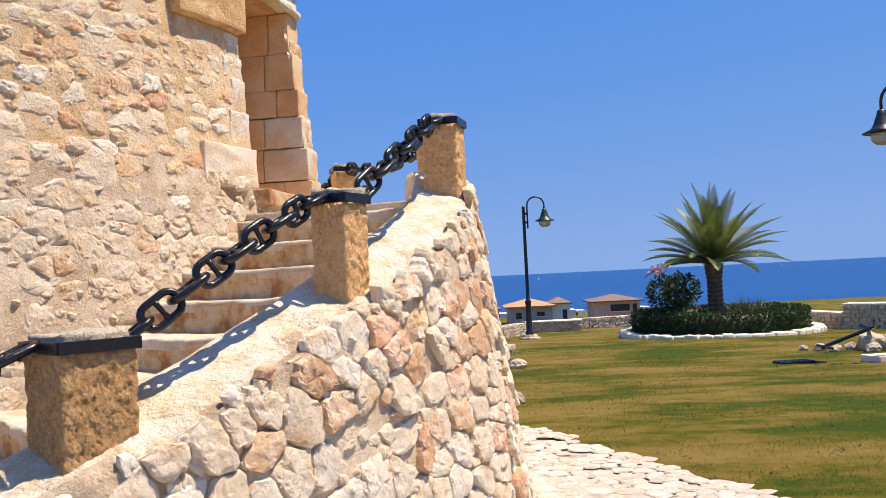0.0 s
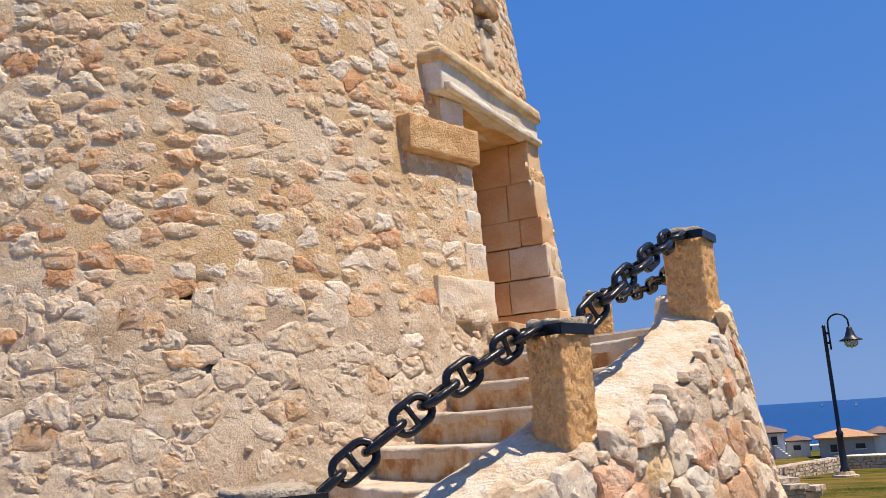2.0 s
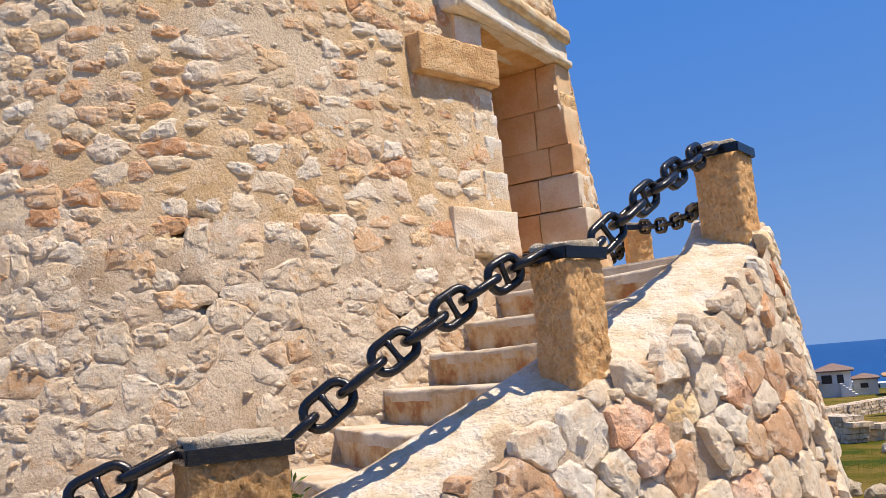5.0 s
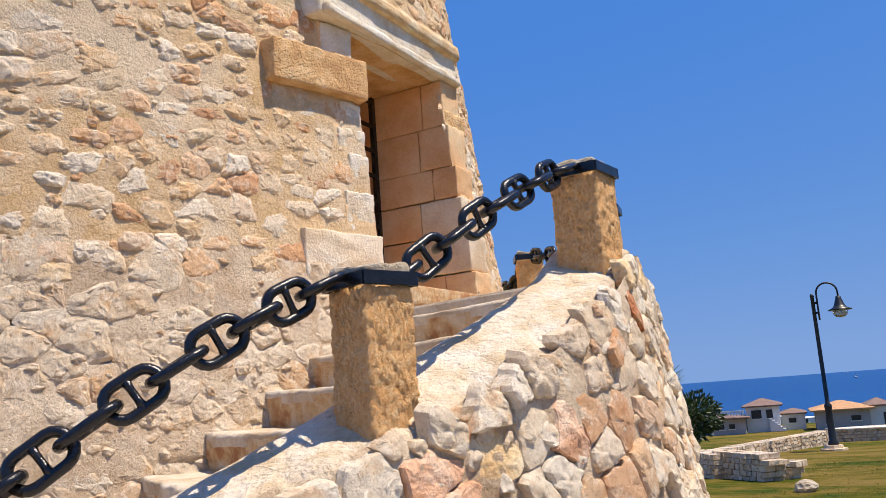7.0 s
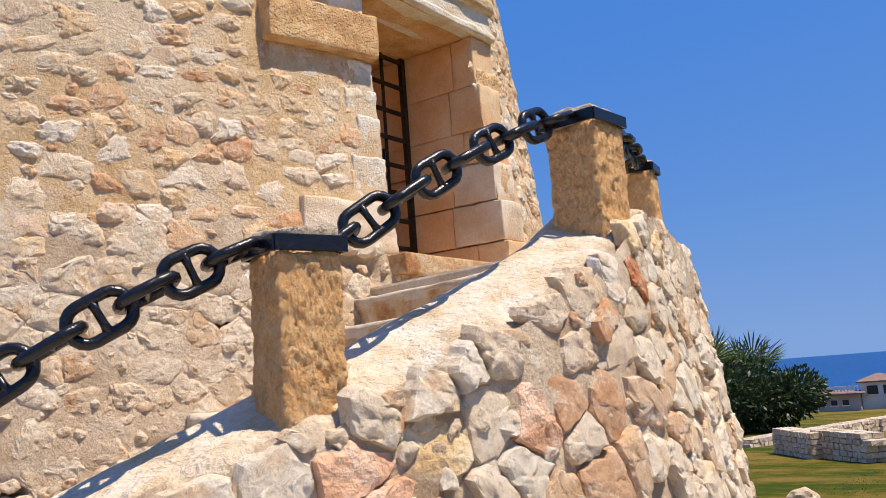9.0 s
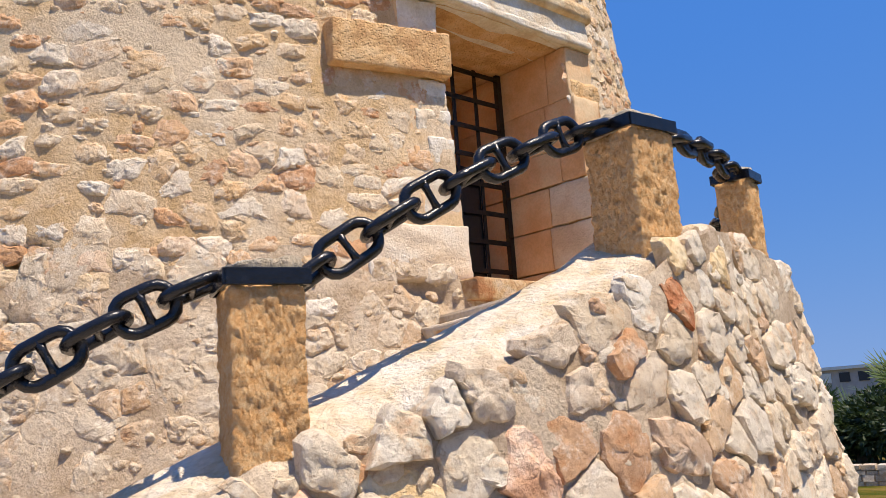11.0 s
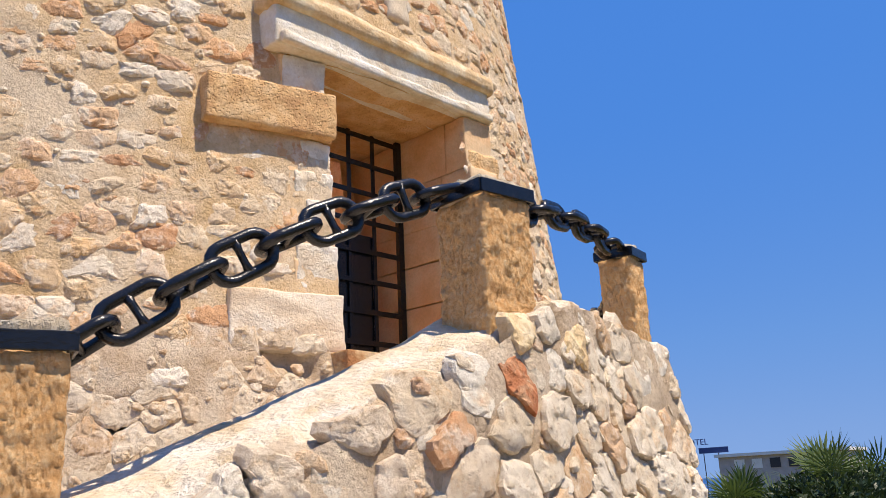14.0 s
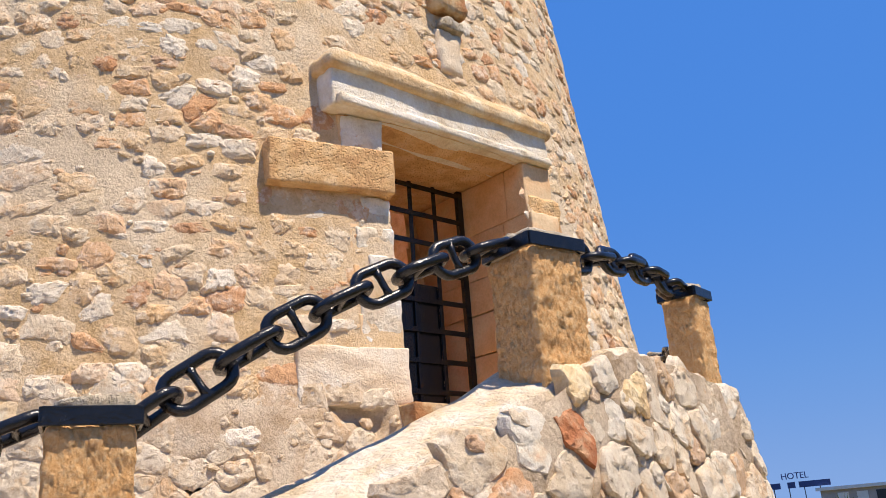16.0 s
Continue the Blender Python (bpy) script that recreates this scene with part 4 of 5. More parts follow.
def street_lamp(x, y, turn, label):
    ob = thing("street_lamp", label, "street lamp", "park lamps", at=(x, y, ground_z(x, y)), rz=turn, size=1.37)
    bm = bmesh.new()
    lathe(bm, [(0.30, -0.05), (0.30, 0.05), (0.22, 0.06), (0.20, 0.13)], 12)
    part("plinth", bm, M_DRYWALL, ob, "rough stone plinth")
    bm = bmesh.new()
    lathe(bm, [(0.12, 0.12), (0.12, 0.18), (0.085, 0.24), (0.075, 0.95), (0.085, 1.0), (0.085, 1.05), (0.05, 1.1), (0.042, 3.60), (0.05, 3.62), (0.03, 3.68)], 12)
    part("pole", bm, M_LAMP, ob, smooth=True)
    bm = bmesh.new()
    tube(bm, [(0, 0, 3.22), (0.1, 0, 3.22)], 0.03, 8)
    tube(bm, [(0, 0, 3.46), (0.1, 0, 3.46)], 0.03, 8)
    pts = [(0.1, 0, 3.05), (0.1, 0, 3.3), (0.1, 0, 3.6)]
    for k in range(1, 13):
        t = math.pi * k / 12
        pts.append((0.1 + 0.235 - 0.235 * math.cos(t), 0, 3.68 + 0.235 * math.sin(t)))
    pts.append((0.57, 0, 3.56))
    tube(bm, pts, 0.022, 8)
    part("arm", bm, M_LAMP, ob, smooth=True)
    bm = bmesh.new()
    lathe(bm, [(0.03, 3.58), (0.06, 3.56), (0.07, 3.50), (0.085, 3.47), (0.12, 3.36), (0.16, 3.30), (0.27, 3.25), (0.27, 3.235), (0.15, 3.25), (0.02, 3.3)], 20, (0.57, 0, 0))
    part("shade", bm, M_LAMP, ob, "dark bell-shaped metal shade", True)
    bm = bmesh.new()
    lathe(bm, [(0.15, 3.245), (0.165, 3.2), (0.15, 3.13), (0.10, 3.08), (0.02, 3.06)], 20, (0.57, 0, 0))
    part("globe", bm, M_GLASS, ob, "frosted glass bowl", True)


street_lamp(2.05, 33.2, 0, "black iron street lamp with curved arm on the lawn")
street_lamp(8.8, 17.1, 125, "black iron street lamp with curved arm near the path")

# ---- round bed with palm, hedge and shrub ----
BX, BY, BZ, BS = 8.45, 30.8, ground_z(8.45, 30.8), 1.29
bed = thing("flower_bed", "round raised bed edged with pale rough stones", "flower bed", at=(BX, BY, BZ), size=BS)
v, f = [], []
for k in range(48):
    t = k * math.tau / 48
    v.append((2.4 * math.cos(t), 2.4 * math.sin(t), 0.14))
mesh_object("soil", v, [tuple(range(48))], M_BARK, bed)
rnd = random.Random(5)
t = 0.0
while t < math.tau:
    w = rnd.uniform(0.07, 0.15)
    m = Matrix.Rotation(t + w / 2, 4, "Z")
    rough_box("edging_stone", (2.36, -w * 1.22, -0.04), (2.36 + rnd.uniform(0.22, 0.3), w * 1.22, rnd.uniform(0.13, 0.18)), M_LINTEL, bed, 1, 0.03, 5, m=m, bevel=0.03)
    t += w
hedge = thing("hedge", "clipped dark green ring hedge round the palm", "hedge", at=(BX, BY, BZ + 0.16), size=BS)
rnd = random.Random(8)
cs, ws, ss = [], [], []
for i in range(16000):
    t = rnd.uniform(0, math.tau)
    r = 1.9 + rnd.uniform(-0.32, 0.32)
    z = rnd.uniform(0.0, 0.52)
    face = rnd.random()
    if face < 0.45:
        r = 2.22 + rnd.gauss(0, 0.03)
    elif face < 0.8:
        z = 0.50 + rnd.gauss(0, 0.03)
    cs.append(Vector((r * math.cos(t), r * math.sin(t), z)))
    ws.append(Vector((math.cos(t) * rnd.uniform(-0.2, 1), math.sin(t) * rnd.uniform(-0.2, 1), rnd.uniform(-0.3, 1))) + Vector((rnd.gauss(0, .5), rnd.gauss(0, .5), 0)))
    ss.append(rnd.uniform(0.05, 0.10))
leaf_cards("leaves", cs, ws, ss, M_HEDGE, hedge, 0.6, 3)
v, f = [], []
for k in range(48):
    t = k * math.tau / 48
    for r, z in ((2.14, 0), (2.14, 0.46), (1.66, 0.46), (1.66, 0)):
        v.append((r * math.cos(t), r * math.sin(t), z))
for k in range(48):
    for q in range(3):
        a, b = 4 * k + q, 4 * ((k + 1) % 48) + q
        f.append((a, b, b + 1, a + 1))
mesh_object("inner_growth", v, f, M_BUSH, hedge, True)


def date_palm(x, y, z, label):
    ob = thing("palm_tree", label, "palm tree", at=(x, y, z), size=BS)
    rnd = random.Random(17)
    bm = bmesh.new()
    prof = []
    for i in range(30):
        k = i / 29
        prof.append((0.21 + 0.03 * (i % 2) + 0.07 * max(0, k - 0.75) * 4 - 0.03 * k, k * 1.75))
    lathe(bm, prof, 12)
    part("trunk", bm, M_BARK, ob, "rough brown trunk with old leaf bases")
    v, f = [], []
    bones = bmesh.new()
    for i in range(52):
        t = i * 2.39996
        up = 1 - (i / 51) ** 0.85
        lift = radians(-4 + 86 * up) + rnd.uniform(-0.08, 0.08)
        length = rnd.uniform(1.75, 2.15) * (0.92 + 0.14 * up)
        out = Vector((math.cos(t), math.sin(t), 0))
        pts, p, a = [], Vector((0, 0, 1.75)) + out * 0.08, lift + 0.25
        for s in range(15):
            pts.append(p.copy())
            p += (out * math.cos(a) + Vector((0, 0, math.sin(a)))) * length / 14
            a -= (0.035 + 0.018 * s / 14) * (1.25 - 0.9 * up)
        tube(bones, pts[::2], [0.02, 0.016, 0.014, 0.011, 0.009, 0.007, 0.005, 0.003], 4)
        side = out.cross(Vector((0, 0, 1)))
        for s in range(2, 29):
            q = s / 28 * 14
            j = min(13, int(q))
            c = pts[j].lerp(pts[j + 1], q - j)
            d = (pts[j + 1] - pts[j]).normalized()
            ln = 0.40 * math.sin(math.pi * min(1, 0.18 + 0.78 * s / 28)) * rnd.uniform(0.85, 1.1)
            for sg in (-1, 1):
                w = (d * 0.85 + side * sg * 0.75 + side.cross(d) * 0.35).normalized() * ln
                wide = d.cross(w).normalized().cross(w).normalized() * 0.019
                o = len(v)
                v += [c - wide, c + wide, c + w * 0.6 + wide - Vector((0, 0, 0.01)), c + w * 0.6 - wide - Vector((0, 0, 0.01)), c + w - Vector((0, 0, 0.03))]
                f += [(o, o + 1, o + 2, o + 3), (o + 3, o + 2, o + 4)]
    crown = mesh_object("crown", v, f, M_PALM, ob, label="arching feathery green fronds")
    tagged(part("midrib", bones, M_TWIG, crown), kind="stuff")


date_palm(BX, BY + 0.2, BZ + 0.16, "young date palm with a full crown in the round bed")


def shrub(x, y, z, rad, n, mat, label, squash=1.0, leaf=0.09, trunk=0.0, seed=2, cat="shrub", lumps=5, size=1.0):
    ob = thing("shrub", label, cat, at=(x, y, z), size=size)
    rnd = random.Random(seed)
    bm = bmesh.new()
    for i in range(5):
        t = i * 1.3
        tube(bm, [(0.03 * math.cos(t), 0.03 * math.sin(t), 0), (0.12 * math.cos(t), 0.12 * math.sin(t), trunk + 0.2), (rad * 0.55 * math.cos(t), rad * 0.55 * math.sin(t), trunk + rad * squash)], [0.03, 0.022, 0.008], 6)
    part("stems", bm, M_BARK, ob)
    cs, ws, ss = [], [], []
    for b in range(lumps):
        t = b * 2.4
        off = Vector((math.cos(t), math.sin(t), 0)) * rad * (0.55 if b else 0) + Vector((0, 0, trunk + rad * squash * (0.75 + 0.35 * rnd.random())))
        for p, d in shell_points(rnd, n // lumps, rad * rnd.uniform(0.5, 0.75), squash):
            q = p + off
            if q.z > 0.02:
                cs.append(q)
                ws.append(d + Vector((rnd.gauss(0, .5), rnd.gauss(0, .5), rnd.gauss(0, .5))))
                ss.append(leaf * rnd.uniform(0.6, 1.3))
    leaf_cards("foliage", cs, ws, ss, mat, ob, 0.4, seed)
    return ob


sh = shrub(BX - 1.6, BY - 1.0, BZ + 0.16, 0.62, 2600, M_BUSH, "oleander shrub with a few pink flowers in the bed", 0.95, 0.11, 0.55, 4, size=BS)
M_FLOWER = simple("pink_flower", (0.62, 0.22, 0.26), 0.6, 0.15)
rnd = random.Random(3)
cs = [Vector((-0.45 + rnd.gauss(0, 0.13), rnd.gauss(0, 0.2), 1.62 + rnd.gauss(0, 0.07))) for _ in range(70)]
leaf_cards("flowers", cs, [Vector((rnd.gauss(0, 1), rnd.gauss(0, 1), 1)) for _ in cs], [0.07] * len(cs), M_FLOWER, sh, 0.9, 6, "stuff")
tuft = thing("ornamental_grass", "dry feathery grass clump in the round bed", "grass", at=(BX + 0.75, BY - 1.0, BZ + 0.16), size=BS)
rnd = random.Random(9)
v, f = [], []
for i in range(420):
    t, a, ln = rnd.uniform(0, math.tau), rnd.uniform(0.5, 1.5), rnd.uniform(0.55, 1.05)
    d = Vector((math.cos(t) * math.cos(a), math.sin(t) * math.cos(a), math.sin(a)))
    s = d.cross(Vector((0, 0, 1))).normalized() * 0.008
    b = Vector((rnd.gauss(0, 0.16), rnd.gauss(0, 0.16), 0))
    o = len(v)
    v += [b - s, b + s, b + d * ln * 0.6 + s, b + d * ln * 0.6 - s, b + d * ln - Vector((0, 0, 0.15 * ln * math.cos(a)))]
    f += [(o, o + 1, o + 2, o + 3), (o + 3, o + 2, o + 4)]
mesh_object("blades", v, f, M_TWIG, tuft)


# ---- fan palms and dark bush behind the boundary wall ----
def fan_palm(x, y, z, high, size, count, seed, label):
    ob = thing("fan_palm", label, "palm tree", "fan palms by the wall", at=(x, y, z), size=1.9)
    rnd = random.Random(seed)
    bm = bmesh.new()
    lathe(bm, [(0.2, 0), (0.16, high * 0.5), (0.2, high)], 10)
    part("trunk", bm, M_BARK, ob)
    v, f = [], []
    for i in range(count):
        t = i * 2.39996
        a = rnd.uniform(-0.5, 1.45)
        d = Vector((math.cos(t) * math.cos(a), math.sin(t) * math.cos(a), math.sin(a)))
        base = Vector((0, 0, high)) + d * size * rnd.uniform(0.35, 0.55)
        side = d.cross(Vector((0, 0, 1))).normalized()
        nrm = side.cross(d)
        o = len(v)
        v += [Vector((0, 0, high)) - side * 0.01, Vector((0, 0, high)) + side * 0.01, base]
        f.append((o, o + 1, o + 2))
        for k in range(23):
            b = radians(-115 + 230 * k / 22)
            w = (d * math.cos(b) + side * math.sin(b) + nrm * 0.18 * rnd.random())
            ln = size * 0.6 * (0.75 + 0.25 * math.cos(b)) * rnd.uniform(0.9, 1.08)
            s = (side * math.cos(b) - d * math.sin(b)) * 0.02
            o = len(v)
            v += [base, base + w * ln * 0.6 - s, base + w * ln * 0.6 + s, base + w * ln - Vector((0, 0, 0.09 * ln))]
            f += [(o, o + 1, o + 2), (o + 1, o + 3, o + 2)]
    mesh_object("fronds", v, f, M_FAN, ob)


fan_palm(-5.57, 36.72, ground_z(-5.57, 36.72), 0.95, 1.2, 24, 4, "green fan palm rising over a dark bush")
fan_palm(-4.44, 38.67, ground_z(-4.44, 38.67), 0.9, 1.1, 20, 6, "green fan palm rising over a dark bush")
fan_palm(-8.59, 36.53, ground_z(-8.59, 36.53), 0.5, 1.1, 26, 5, "low bushy fan palm with hanging old leaves")
fan_palm(-7.18, 36.96, ground_z(-7.18, 36.96), 0.45, 1.0, 20, 7, "low bushy fan palm with hanging old leaves")
shrub(-4.93, 35.73, ground_z(-4.93, 35.73), 1.15, 9000, M_BUSH, "large dark glossy evergreen bush behind the wall", 0.72, 0.13, 0.0, 12, "bush", 7, 1.8)
shrub(-3.30, 36.45, ground_z(-3.30, 36.45), 0.95, 6000, M_BUSH, "dark glossy evergreen bush behind the wall", 0.7, 0.13, 0.0, 13, "bush", 6, 1.8)
shrub(-8.10, 37.35, ground_z(-8.10, 37.35), 1.0, 6000, M_BUSH, "dark shaded evergreen bush under the fan palms", 0.62, 0.13, 0.0, 14, "bush", 6, 1.8)


# ---- dry-stone walls and loose stones ----
def stone_wall(name, p, q, high, thick, label, seed, cat="wall", white=False, eye=(0.3, 0.5)):
    (px, py, k), (qx, qy, k) = outward(*p, *eye), outward(*q, *eye)
    p, q, high, thick = (px, py), (qx, qy), high * k, thick * k
    ob = thing(name, label, cat, at=(p[0], p[1], min(ground_z(*p), ground_z(*q))))
    d = Vector((q[0] - p[0], q[1] - p[1], 0))
    n = d.normalized()
    s = Vector((-n.y, n.x, 0))
    rnd = random.Random(seed)
    v, f = [], []
    z = 0.0
    while z < high:
        h = rnd.uniform(0.10, 0.16)
        u = rnd.uniform(-0.1, 0)
        while u < d.length:
            w = rnd.uniform(0.14, 0.34)
            for sg in (-1, 1):
                c = n * (u + w / 2) + s * sg * thick * 0.27 + Vector((0, 0, z + h / 2))
                o = len(v)
                e = rnd.uniform(0.42, 0.5)
                for ix in (-1, 1):
                    for iy in (-1, 1):
                        for iz in (-1, 1):
                            k = rnd.uniform(0.86, 1.0)
                            v.append(c + n * ix * w * e * k + s * iy * thick * 0.28 * rnd.uniform(0.8, 1.05) + Vector((0, 0, iz * h * e * rnd.uniform(0.85, 1.05))))
                f += [tuple(o + i for i in q4) for q4 in ((0, 1, 3, 2), (4, 6, 7, 5), (0, 4, 5, 1), (2, 3, 7, 6), (0, 2, 6, 4), (1, 5, 7, 3))]
            u += w
        z += h
    if cat == "bench":
        for o in range(0, len(v), 8):
            mesh_object("stone", v[o:o + 8], f[:6], M_DRYWALL_LOOSE, ob)
    else:
        tagged(mesh_object("stones", v, f, M_DRYWALL, ob), kind="stuff")
    bm = bmesh.new()
    box(bm, (0, -thick * 0.4, -0.3), (d.length, thick * 0.4, high * 0.9))
    bm.transform(Matrix.Rotation(math.atan2(d.y, d.x), 4, "Z"))
    part("core", bm, M_LOW_MORTAR, ob)
    if white:
        rough_box("coping", (-0.03, -thick * 0.55, high), (d.length + 0.03, thick * 0.55, high + 0.07), M_LINTEL, ob, 3, 0.02, 4, m=Matrix.Rotation(math.atan2(d.y, d.x), 4, "Z"))
    return ob


stone_wall("boundary_wall", (-9.0, 20.8), (-2.2, 22.2), 0.30, 0.4, "low dry-stone boundary wall of mixed rubble", 1, eye=(1.6, 3.6))
stone_wall("boundary_wall", (-2.2, 22.4), (1.6, 27.0), 0.36, 0.4, "low dry-stone boundary wall of mixed rubble", 2, eye=(1.0, 2.5))
stone_wall("boundary_wall", (1.6, 27.4), (5.0, 27.8), 0.36, 0.4, "low dry-stone boundary wall of mixed rubble", 3)
stone_wall("boundary_wall", (7.4, 25.6), (9.3, 22.2), 0.50, 0.4, "dry-stone wall with ragged white coping stones", 4, white=True)
stone_wall("boundary_wall", (9.3, 22.2), (11.5, 20.2), 0.60, 0.4, "dry-stone wall with ragged white coping stones", 5, white=True)
stone_wall("stone_bench", (1.75, 26.6), (3.2, 26.5), 0.30, 0.5, "rubble stone bench with a pale slab top", 6, "bench", True)
stone_wall("stone_bench", (-0.42, 20.2), (0.45, 19.3), 0.42, 0.4, "dark rubble stone bench on the lawn", 7, "bench", eye=(0.9, 2.2))
stone_wall("stone_bench", (0.35, 19.75), (0.85, 19.55), 0.22, 0.35, "low stone seat with a pale slab", 8, "bench", True, (0.9, 2.2))
stone_wall("stone_bench", (-1.2, 21.0), (-0.45, 20.0), 0.42, 0.4, "dark rubble stone bench on the lawn", 9, "bench", eye=(0.9, 2.2))


def boulder(x, y, size, mat, label, seed, flat=0.7, zoff=0.0):
    bm = bmesh.new()
    bmesh.ops.create_icosphere(bm, subdivisions=3, radius=1)
    for w in bm.verts:
        d = w.co.normalized()
        k = 1 + 0.28 * noise.noise(d * 1.6 + Vector((seed * 3.3, 0, 0))) + 0.12 * noise.noise(d * 4.5 + Vector((0, seed, 0)))
        w.co = Vector((d.x * k, d.y * k * 0.8, d.z * k * flat)) * size
    x, y, k = outward(x, y)
    size *= k
    bm.transform(Matrix.Scale(k, 4))
    ob = part("boulder", bm, mat)
    ob.matrix_basis = pose(x, y, ground_z(x, y) + size * flat * 0.55 + zoff, 0, 0, seed * 47)
    return tagged(ob, label, "stone", "loose stones on the lawn")


for i, (x, y, s) in enumerate(((0.02, 12.9, 0.17), (0.30, 12.95, 0.16), (0.62, 12.5, 0.17), (-0.25, 14.5, 0.18), (0.9, 16.9, 0.18), (6.5, 17.6, 0.1), (6.75, 17.4, 0.12),
                               (7.0, 17.25, 0.1), (7.25, 17.2, 0.13), (7.55, 17.0, 0.3), (7.9, 16.8, 0.28), (7.4, 16.6, 0.16), (7.7, 16.3, 0.2), (6.85, 17.0, 0.09))):
    boulder(x, y, s, M_CAPROCK if i % 3 else M_DRYWALL, "pale weathered limestone boulder lying on the grass", i + 1)
anchor = thing("anchor", "old black iron ship's anchor leaning on stones", "anchor", at=(*outward(7.1, 17.0)[:2], ground_z(8.2, 19.5) + 0.03), size=1.18)
bm = bmesh.new()
tube(bm, [(-0.45, 0.1, 0.03), (0.45, -0.05, 0.38)], 0.035, 8)
part("shank", bm, M_IRON, anchor)
bm = bmesh.new()
tube(bm, [(0.3, -0.5, 0.55), (0.42, -0.25, 0.42), (0.46, -0.05, 0.38), (0.5, 0.2, 0.34), (0.45, 0.45, 0.4)], [0.02, 0.035, 0.04, 0.035, 0.02], 8)
part("arms", bm, M_IRON, anchor)
bm = bmesh.new()
tube(bm, [(-0.4, -0.3, 0.05), (-0.4, 0.45, 0.05)], 0.025, 8)
part("stock", bm, M_IRON, anchor)
slab = rough_box("stone_slab", (-0.4, -0.25, 0), (0.4, 0.25, 0.14), M_LINTEL, None, 3, 0.02, 5, "pale flat stone slab lying on the lawn")
slab.matrix_basis = pose(*outward(7.0, 15.2)[:2], ground_z(7.8, 17.0) - 0.01, 0, 0, 20)
tagged(slab, category="stone")
bm = bmesh.new()
box(bm, (-0.35, -0.2, 0), (0.35, 0.2, 0.05), 0.008)
for i in range(7):
    box(bm, (-0.32 + i * 0.1, -0.17, 0.05), (-0.28 + i * 0.1, 0.17, 0.06))
grate = part("drain_grate", bm, M_IRON)
grate.matrix_basis = pose(*outward(5.6, 15.6)[:2], ground_z(6.3, 17.6) - 0.012, 0, 0, 10)
tagged(grate, "dark iron drain grate set in the grass", "drain")


# ---- houses down the slope ----
def house(x, y, base, w, d, wall_h, roof_h, wall, roof, label, openings, over=0.4):
    ob = thing("house", label, "house", "houses by the shore", at=(x + 1.1, y, base))
    bm = bmesh.new()
    box(bm, (-w / 2, 0, -4), (w / 2, d, wall_h))
    part("wall", bm, wall, ob)
    if roof_h:
        bm = bmesh.new()
        e = over
        lo = [bm.verts.new(p) for p in ((-w / 2 - e, -e, wall_h), (w / 2 + e, -e, wall_h), (w / 2 + e, d + e, wall_h), (-w / 2 - e, d + e, wall_h))]
        up = [bm.verts.new((p.co.x, p.co.y, wall_h + 0.12)) for p in lo]
        k = min(w, d) / 2
        a, b = bm.verts.new((-w / 2 + k * 0.9, d / 2, wall_h + 0.12 + roof_h)), bm.verts.new((w / 2 - k * 0.9, d / 2, wall_h + 0.12 + roof_h))
        bm.faces.new(lo[::-1])
        for i in range(4):
            bm.faces.new((lo[i], lo[(i + 1) % 4], up[(i + 1) % 4], up[i]))
        bm.faces.new((up[0], up[1], b, a))
        bm.faces.new((up[2], up[3], a, b))
        bm.faces.new((up[1], up[2], b))
        bm.faces.new((up[3], up[0], a))
        part("roof", bm, roof, ob)
    for i, (u0, u1, z0, z1) in enumerate(openings):
        bm = bmesh.new()
        box(bm, (u0, -0.06, z0), (u1, 0.1, z1))
        win = part("window", bm, M_DARK, ob)
        bm = bmesh.new()
        box(bm, (u0 - 0.08, -0.1, z0 - 0.08), (u1 + 0.08, -0.01, z0))
        part("sill", bm, M_WHITE, win)
    return ob


house(3.7, 80, -2.7, 4.0, 5, 1.35, 0.62, M_GREYWALL, M_ROOF, "grey house with a low terracotta hipped roof", [(0.6, 1.3, 0.5, 0.9), (-1.3, -0.8, 0.3, 0.9)])
house(6.5, 80.5, -2.7, 1.8, 4, 1.5, 0.5, M_WHITE, M_ROOF_DARK, "white house with a dark brown roof and door", [(0.2, 0.6, 0.0, 1.0)], over=0.2)
house(12.2, 84, -2.6, 4.4, 5, 1.25, 0.55, M_PINK, M_ROOF_DARK, "pinkish house with a brown roof and dark veranda", [(-0.6, 1.2, 0.35, 1.0), (1.5, 1.9, 0.0, 1.0)])
house(11.0, 70, -2.9, 4.6, 2.5, 0.6, 0, M_PINK, M_ROOF, "long low terracotta-coloured garden building", [])
house(-2.4, 82, -2.8, 2.7, 5, 2.05, 0.55, M_WHITE, M_ROOF_DARK, "white two-storey house with outside stair and grey roof", [(-0.9, -0.1, 1.1, 1.8), (0.3, 0.8, 1.1, 1.8)], over=0.3)
house(0.0, 84, -2.7, 1.9, 4, 1.1, 0.35, M_WHITE, M_ROOF_DARK, "small white annex with a grey roof", [(-0.4, 0.2, 0.4, 0.8)], over=0.2)
house(-7.2, 80, -2.8, 6.8, 4, 1.25, 0.25, M_GREYWALL, M_ROOF_DARK, "long low grey building with a row of small windows", [(-3.0 + i * 0.85, -2.55 + i * 0.85, 0.45, 0.85) for i in range(7)])
house(-11.2, 64, -2.2, 2.4, 3, 2.2, 0.5, M_PINK, M_ROOF_DARK, "pink garden pavilion with an overhanging roof", [(-0.6, 0.6, 1.0, 1.8)], over=0.5)
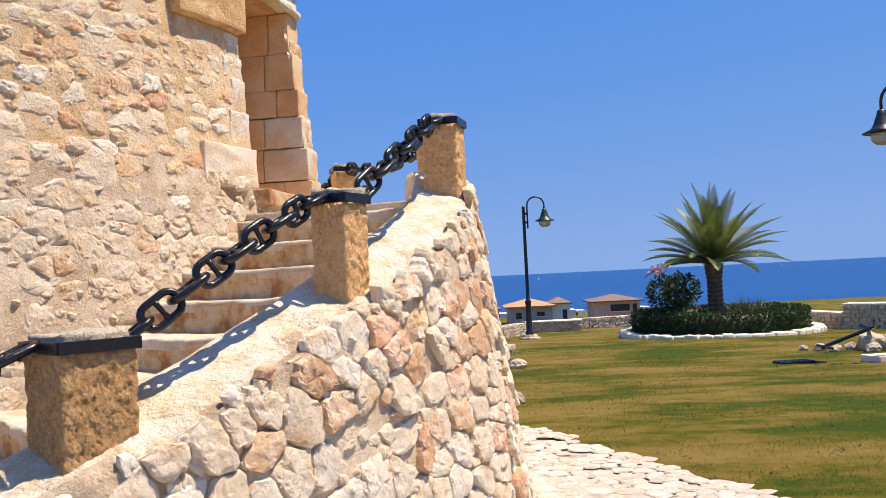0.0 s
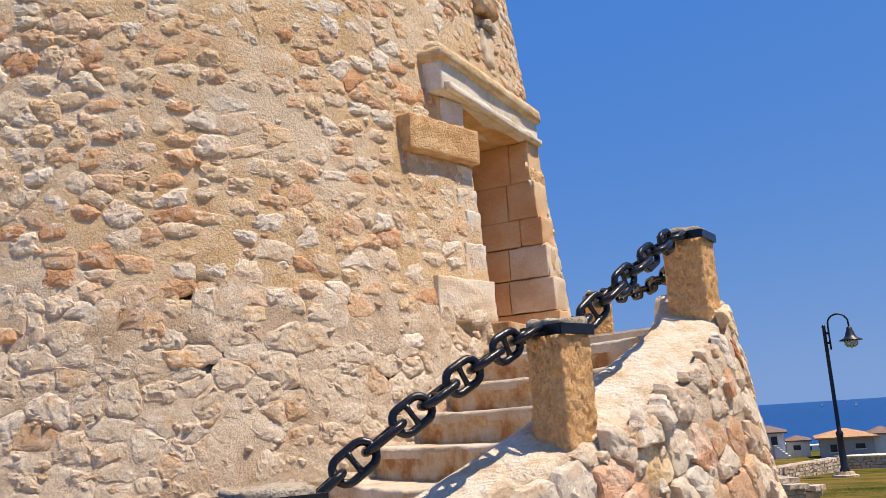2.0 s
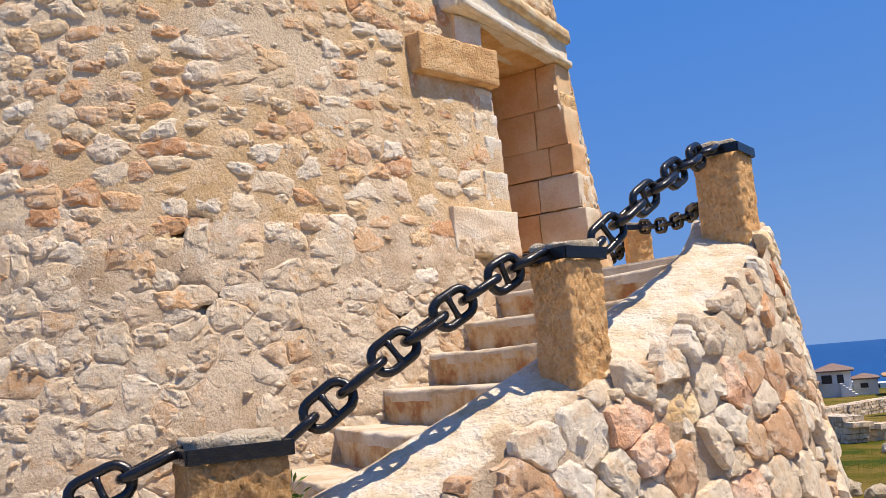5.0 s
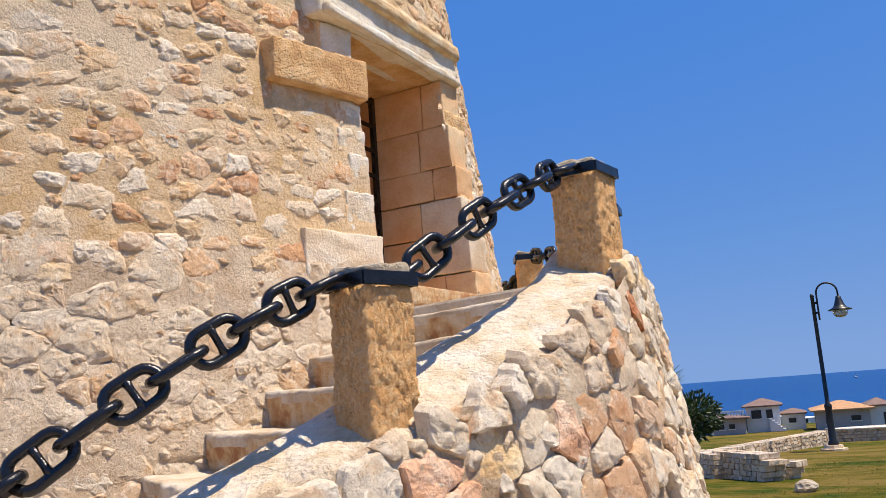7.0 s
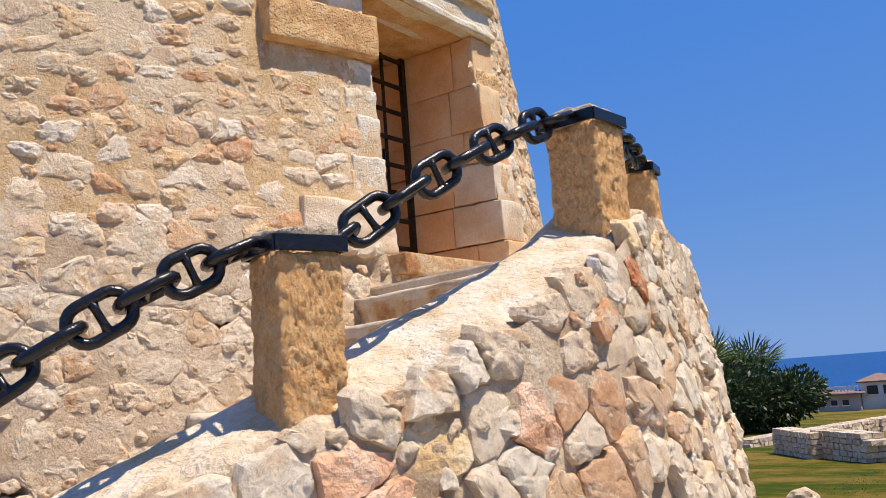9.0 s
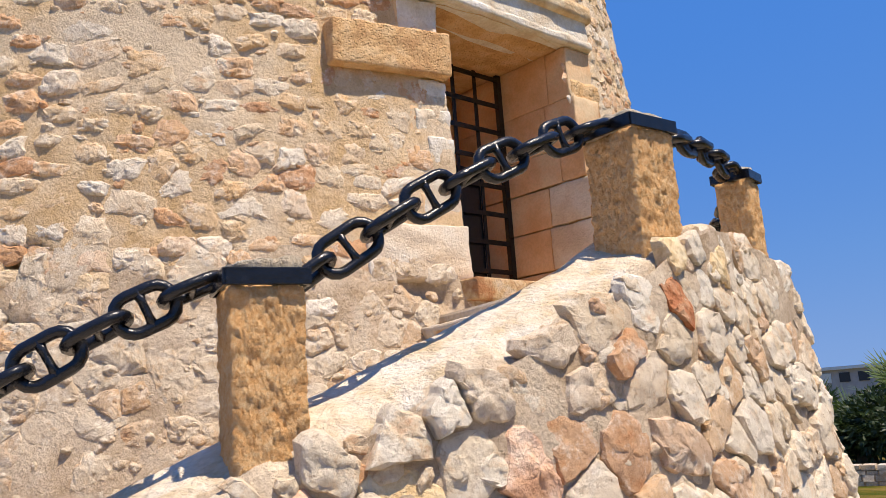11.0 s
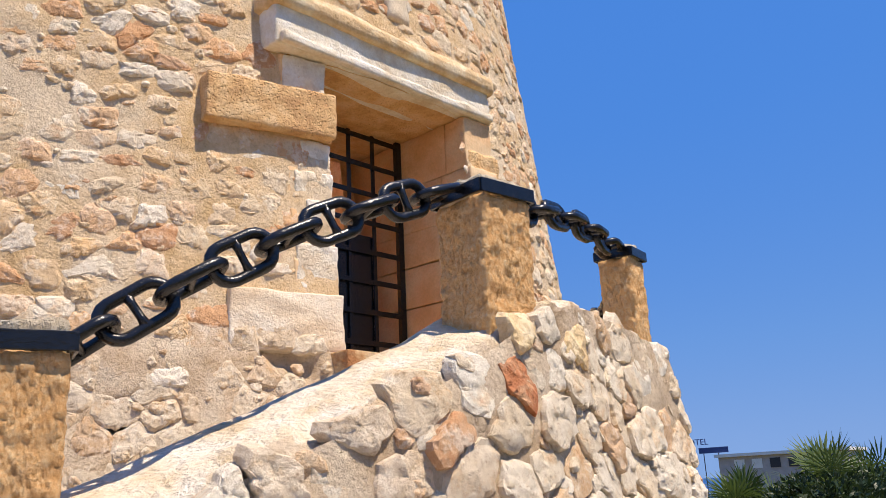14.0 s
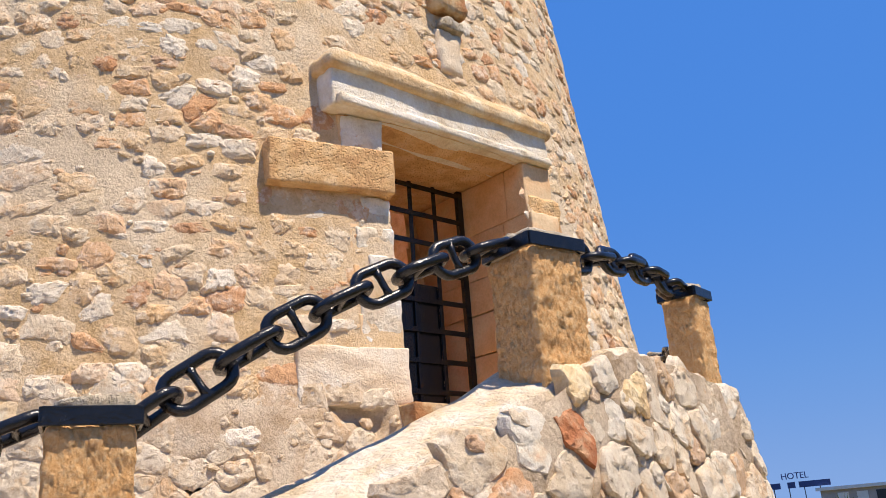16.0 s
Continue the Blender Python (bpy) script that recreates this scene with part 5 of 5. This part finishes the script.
for i, (x, y, w, h) in enumerate(((8.3, 95, 2.4, 1.2), (9.8, 97, 1.8, 1.0), (1.3, 100, 3.0, 0.9), (-0.5, 104, 2.2, 1.0), (16.5, 98, 3.0, 1.0))):
    house(x, y, -3.6, w, 3, h, 0, M_WHITE, M_ROOF, "small white flat-roofed house near the sea", [(-0.5, 0.1, 0.4, 0.8)])
st = thing("outside_stair", "white outside stair climbing a house wall", "stairs", at=(-0.6, 81.2, -2.8))
for i in range(6):
    bm = bmesh.new()
    box(bm, (-0.2 + i * 0.2, 0, 0), (0.0 + i * 0.2, 0.7, 1.1 - i * 0.18))
    part("step", bm, M_WHITE, st)
balustrade = thing("balustrade", "white balustrade along a roof terrace", "railing", at=(-6.1, 79.8, -1.28))
bm = bmesh.new()
box(bm, (-3.4, 0, 0.32), (3.4, 0.15, 0.42))
part("rail", bm, M_WHITE, balustrade)
for i in range(28):
    bm = bmesh.new()
    box(bm, (-3.35 + i * 0.245, 0.03, 0), (-3.23 + i * 0.245, 0.12, 0.33))
    part("baluster", bm, M_WHITE, balustrade)

# hotel block with a roof sign
hotel = thing("hotel", "low grey and white hotel block with a flat roof", "building", at=(-34.5, 122, -4))
bm = bmesh.new()
box(bm, (-3.6, 0, 0), (12.5, 10, 8.2))
part("wall", bm, M_GREYWALL, hotel)
bm = bmesh.new()
box(bm, (-4.0, -0.5, 8.2), (12.9, 10.5, 8.6))
part("roof", bm, M_WHITE, hotel)
for i in range(6):
    bm = bmesh.new()
    box(bm, (-1.5 + i * 2.3, -0.08, 6.6), (-0.2 + i * 2.3, 0.1, 7.8))
    part("window", bm, M_WHITE if i < 2 else M_DARK, hotel)
sign = thing("roof_sign", "blue hotel roof sign on thin posts", "sign", at=(-41.0, 122, 0))
font = bpy.data.curves.new("word", "FONT")
font.body, font.size, font.extrude, font.align_x = "HOTEL", 1.15, 0.05, "CENTER"
word = new("word", font)
word.data.materials.append(M_SIGN)
word.parent = sign
word.matrix_basis = pose(0, 0, 6.0, 90, 0, 0)
for i, (u, w) in enumerate(((-3.5, 2.9), (-0.6, 1.0), (2.4, 4.0))):
    bm = bmesh.new()
    box(bm, (u - w / 2, -0.05, 4.85), (u + w / 2, 0.05, 5.6))
    part("letter_bar", bm, M_SIGN, sign)
for u in (-3, -1, 1, 3):
    bm = bmesh.new()
    box(bm, (u - 0.05, 0.05, -6), (u + 0.05, 0.12, 5.0))
    part("sign_post", bm, M_LAMP, sign)

# ---- boats far out ----
for i, (x, y) in enumerate(((62, 900), (150, 1300), (430, 1250), (40, 1100), (120, 2000))):
    boat = thing("sailing_boat", "small white sailing boat far out at sea", "boat", "boats on the sea", at=(x, y, -6))
    bm = bmesh.new()
    lathe(bm, [(0.3, -0.3), (1.4, 0.5), (1.5, 0.9)], 8)
    part("hull", bm, M_WHITE, boat)
    bm = bmesh.new()
    vs = [bm.verts.new(p) for p in ((-0.5, 0, 1.2), (1.4, 0, 1.2), (0.2, 0, 5.0), (-0.5, 0.08, 1.2), (1.4, 0.08, 1.2), (0.2, 0.08, 5.0))]
    for q in ((0, 1, 2), (5, 4, 3), (0, 3, 4, 1), (1, 4, 5, 2), (2, 5, 3, 0)):
        bm.faces.new([vs[k] for k in q])
    part("sail", bm, M_WHITE, boat)

# ---- weeds and grass ----
def weed(p, size, n, seed, label):
    ob = thing("weed", label, "plant", "weeds in the masonry", at=tuple(p))
    rnd = random.Random(seed)
    cs, ws, ss = [], [], []
    for i in range(n):
        t = rnd.uniform(0, math.tau)
        a = rnd.uniform(0.5, 1.5)
        d = Vector((math.cos(t) * math.cos(a), math.sin(t) * math.cos(a), math.sin(a)))
        for k in range(7):
            cs.append(d * size * (k + 1) / 7)
            ws.append(d + Vector((rnd.gauss(0, .6), rnd.gauss(0, .6), rnd.gauss(0, .6))))
            ss.append(size * 0.3)
    leaf_cards("leaves", cs, ws, ss, M_WEED, ob, 0.3, seed)


weed(polar(-44.9, 6.42, nosing(-45) - 0.01), 0.2, 26, 3, "green leafy weed growing on the steps")
weed(polar(-52.0, 6.45, nosing(-54)), 0.16, 18, 4, "green leafy weed growing on the steps")
rnd = random.Random(77)
v, f = [], []
for i in range(45000):
    y = 7 + 22 * rnd.random() ** 1.7
    x = rnd.uniform(-1.5, 9) + (y - 8) * 0.15
    ex = 2.55 - (y - 6.6) * 0.49 if y < 12 else -5
    if x < ex + 0.12 * noise.noise(Vector((y * 2, 0, 0))) or math.hypot(x - BX, y - BY) < 3.6:
        continue
    if noise.noise(Vector((x * 0.6, y * 1.2, 3))) + rnd.gauss(0, 0.25) < -0.1:
        continue
    z = ground_z(x, y) - 0.005
    t = rnd.uniform(0, math.tau)
    h = rnd.uniform(0.012, 0.035)
    s = 0.004 + 0.0003 * y
    o = len(v)
    v += [(x - s * math.cos(t), y - s * math.sin(t), z), (x + s * math.cos(t), y + s * math.sin(t), z), (x + rnd.gauss(0, 0.02), y + rnd.gauss(0, 0.02), z + h)]
    f.append((o, o + 1, o + 2))
tagged(mesh_object("grass", v, f, M_BLADE), "short green and straw-coloured lawn grass", "grass", kind="stuff")
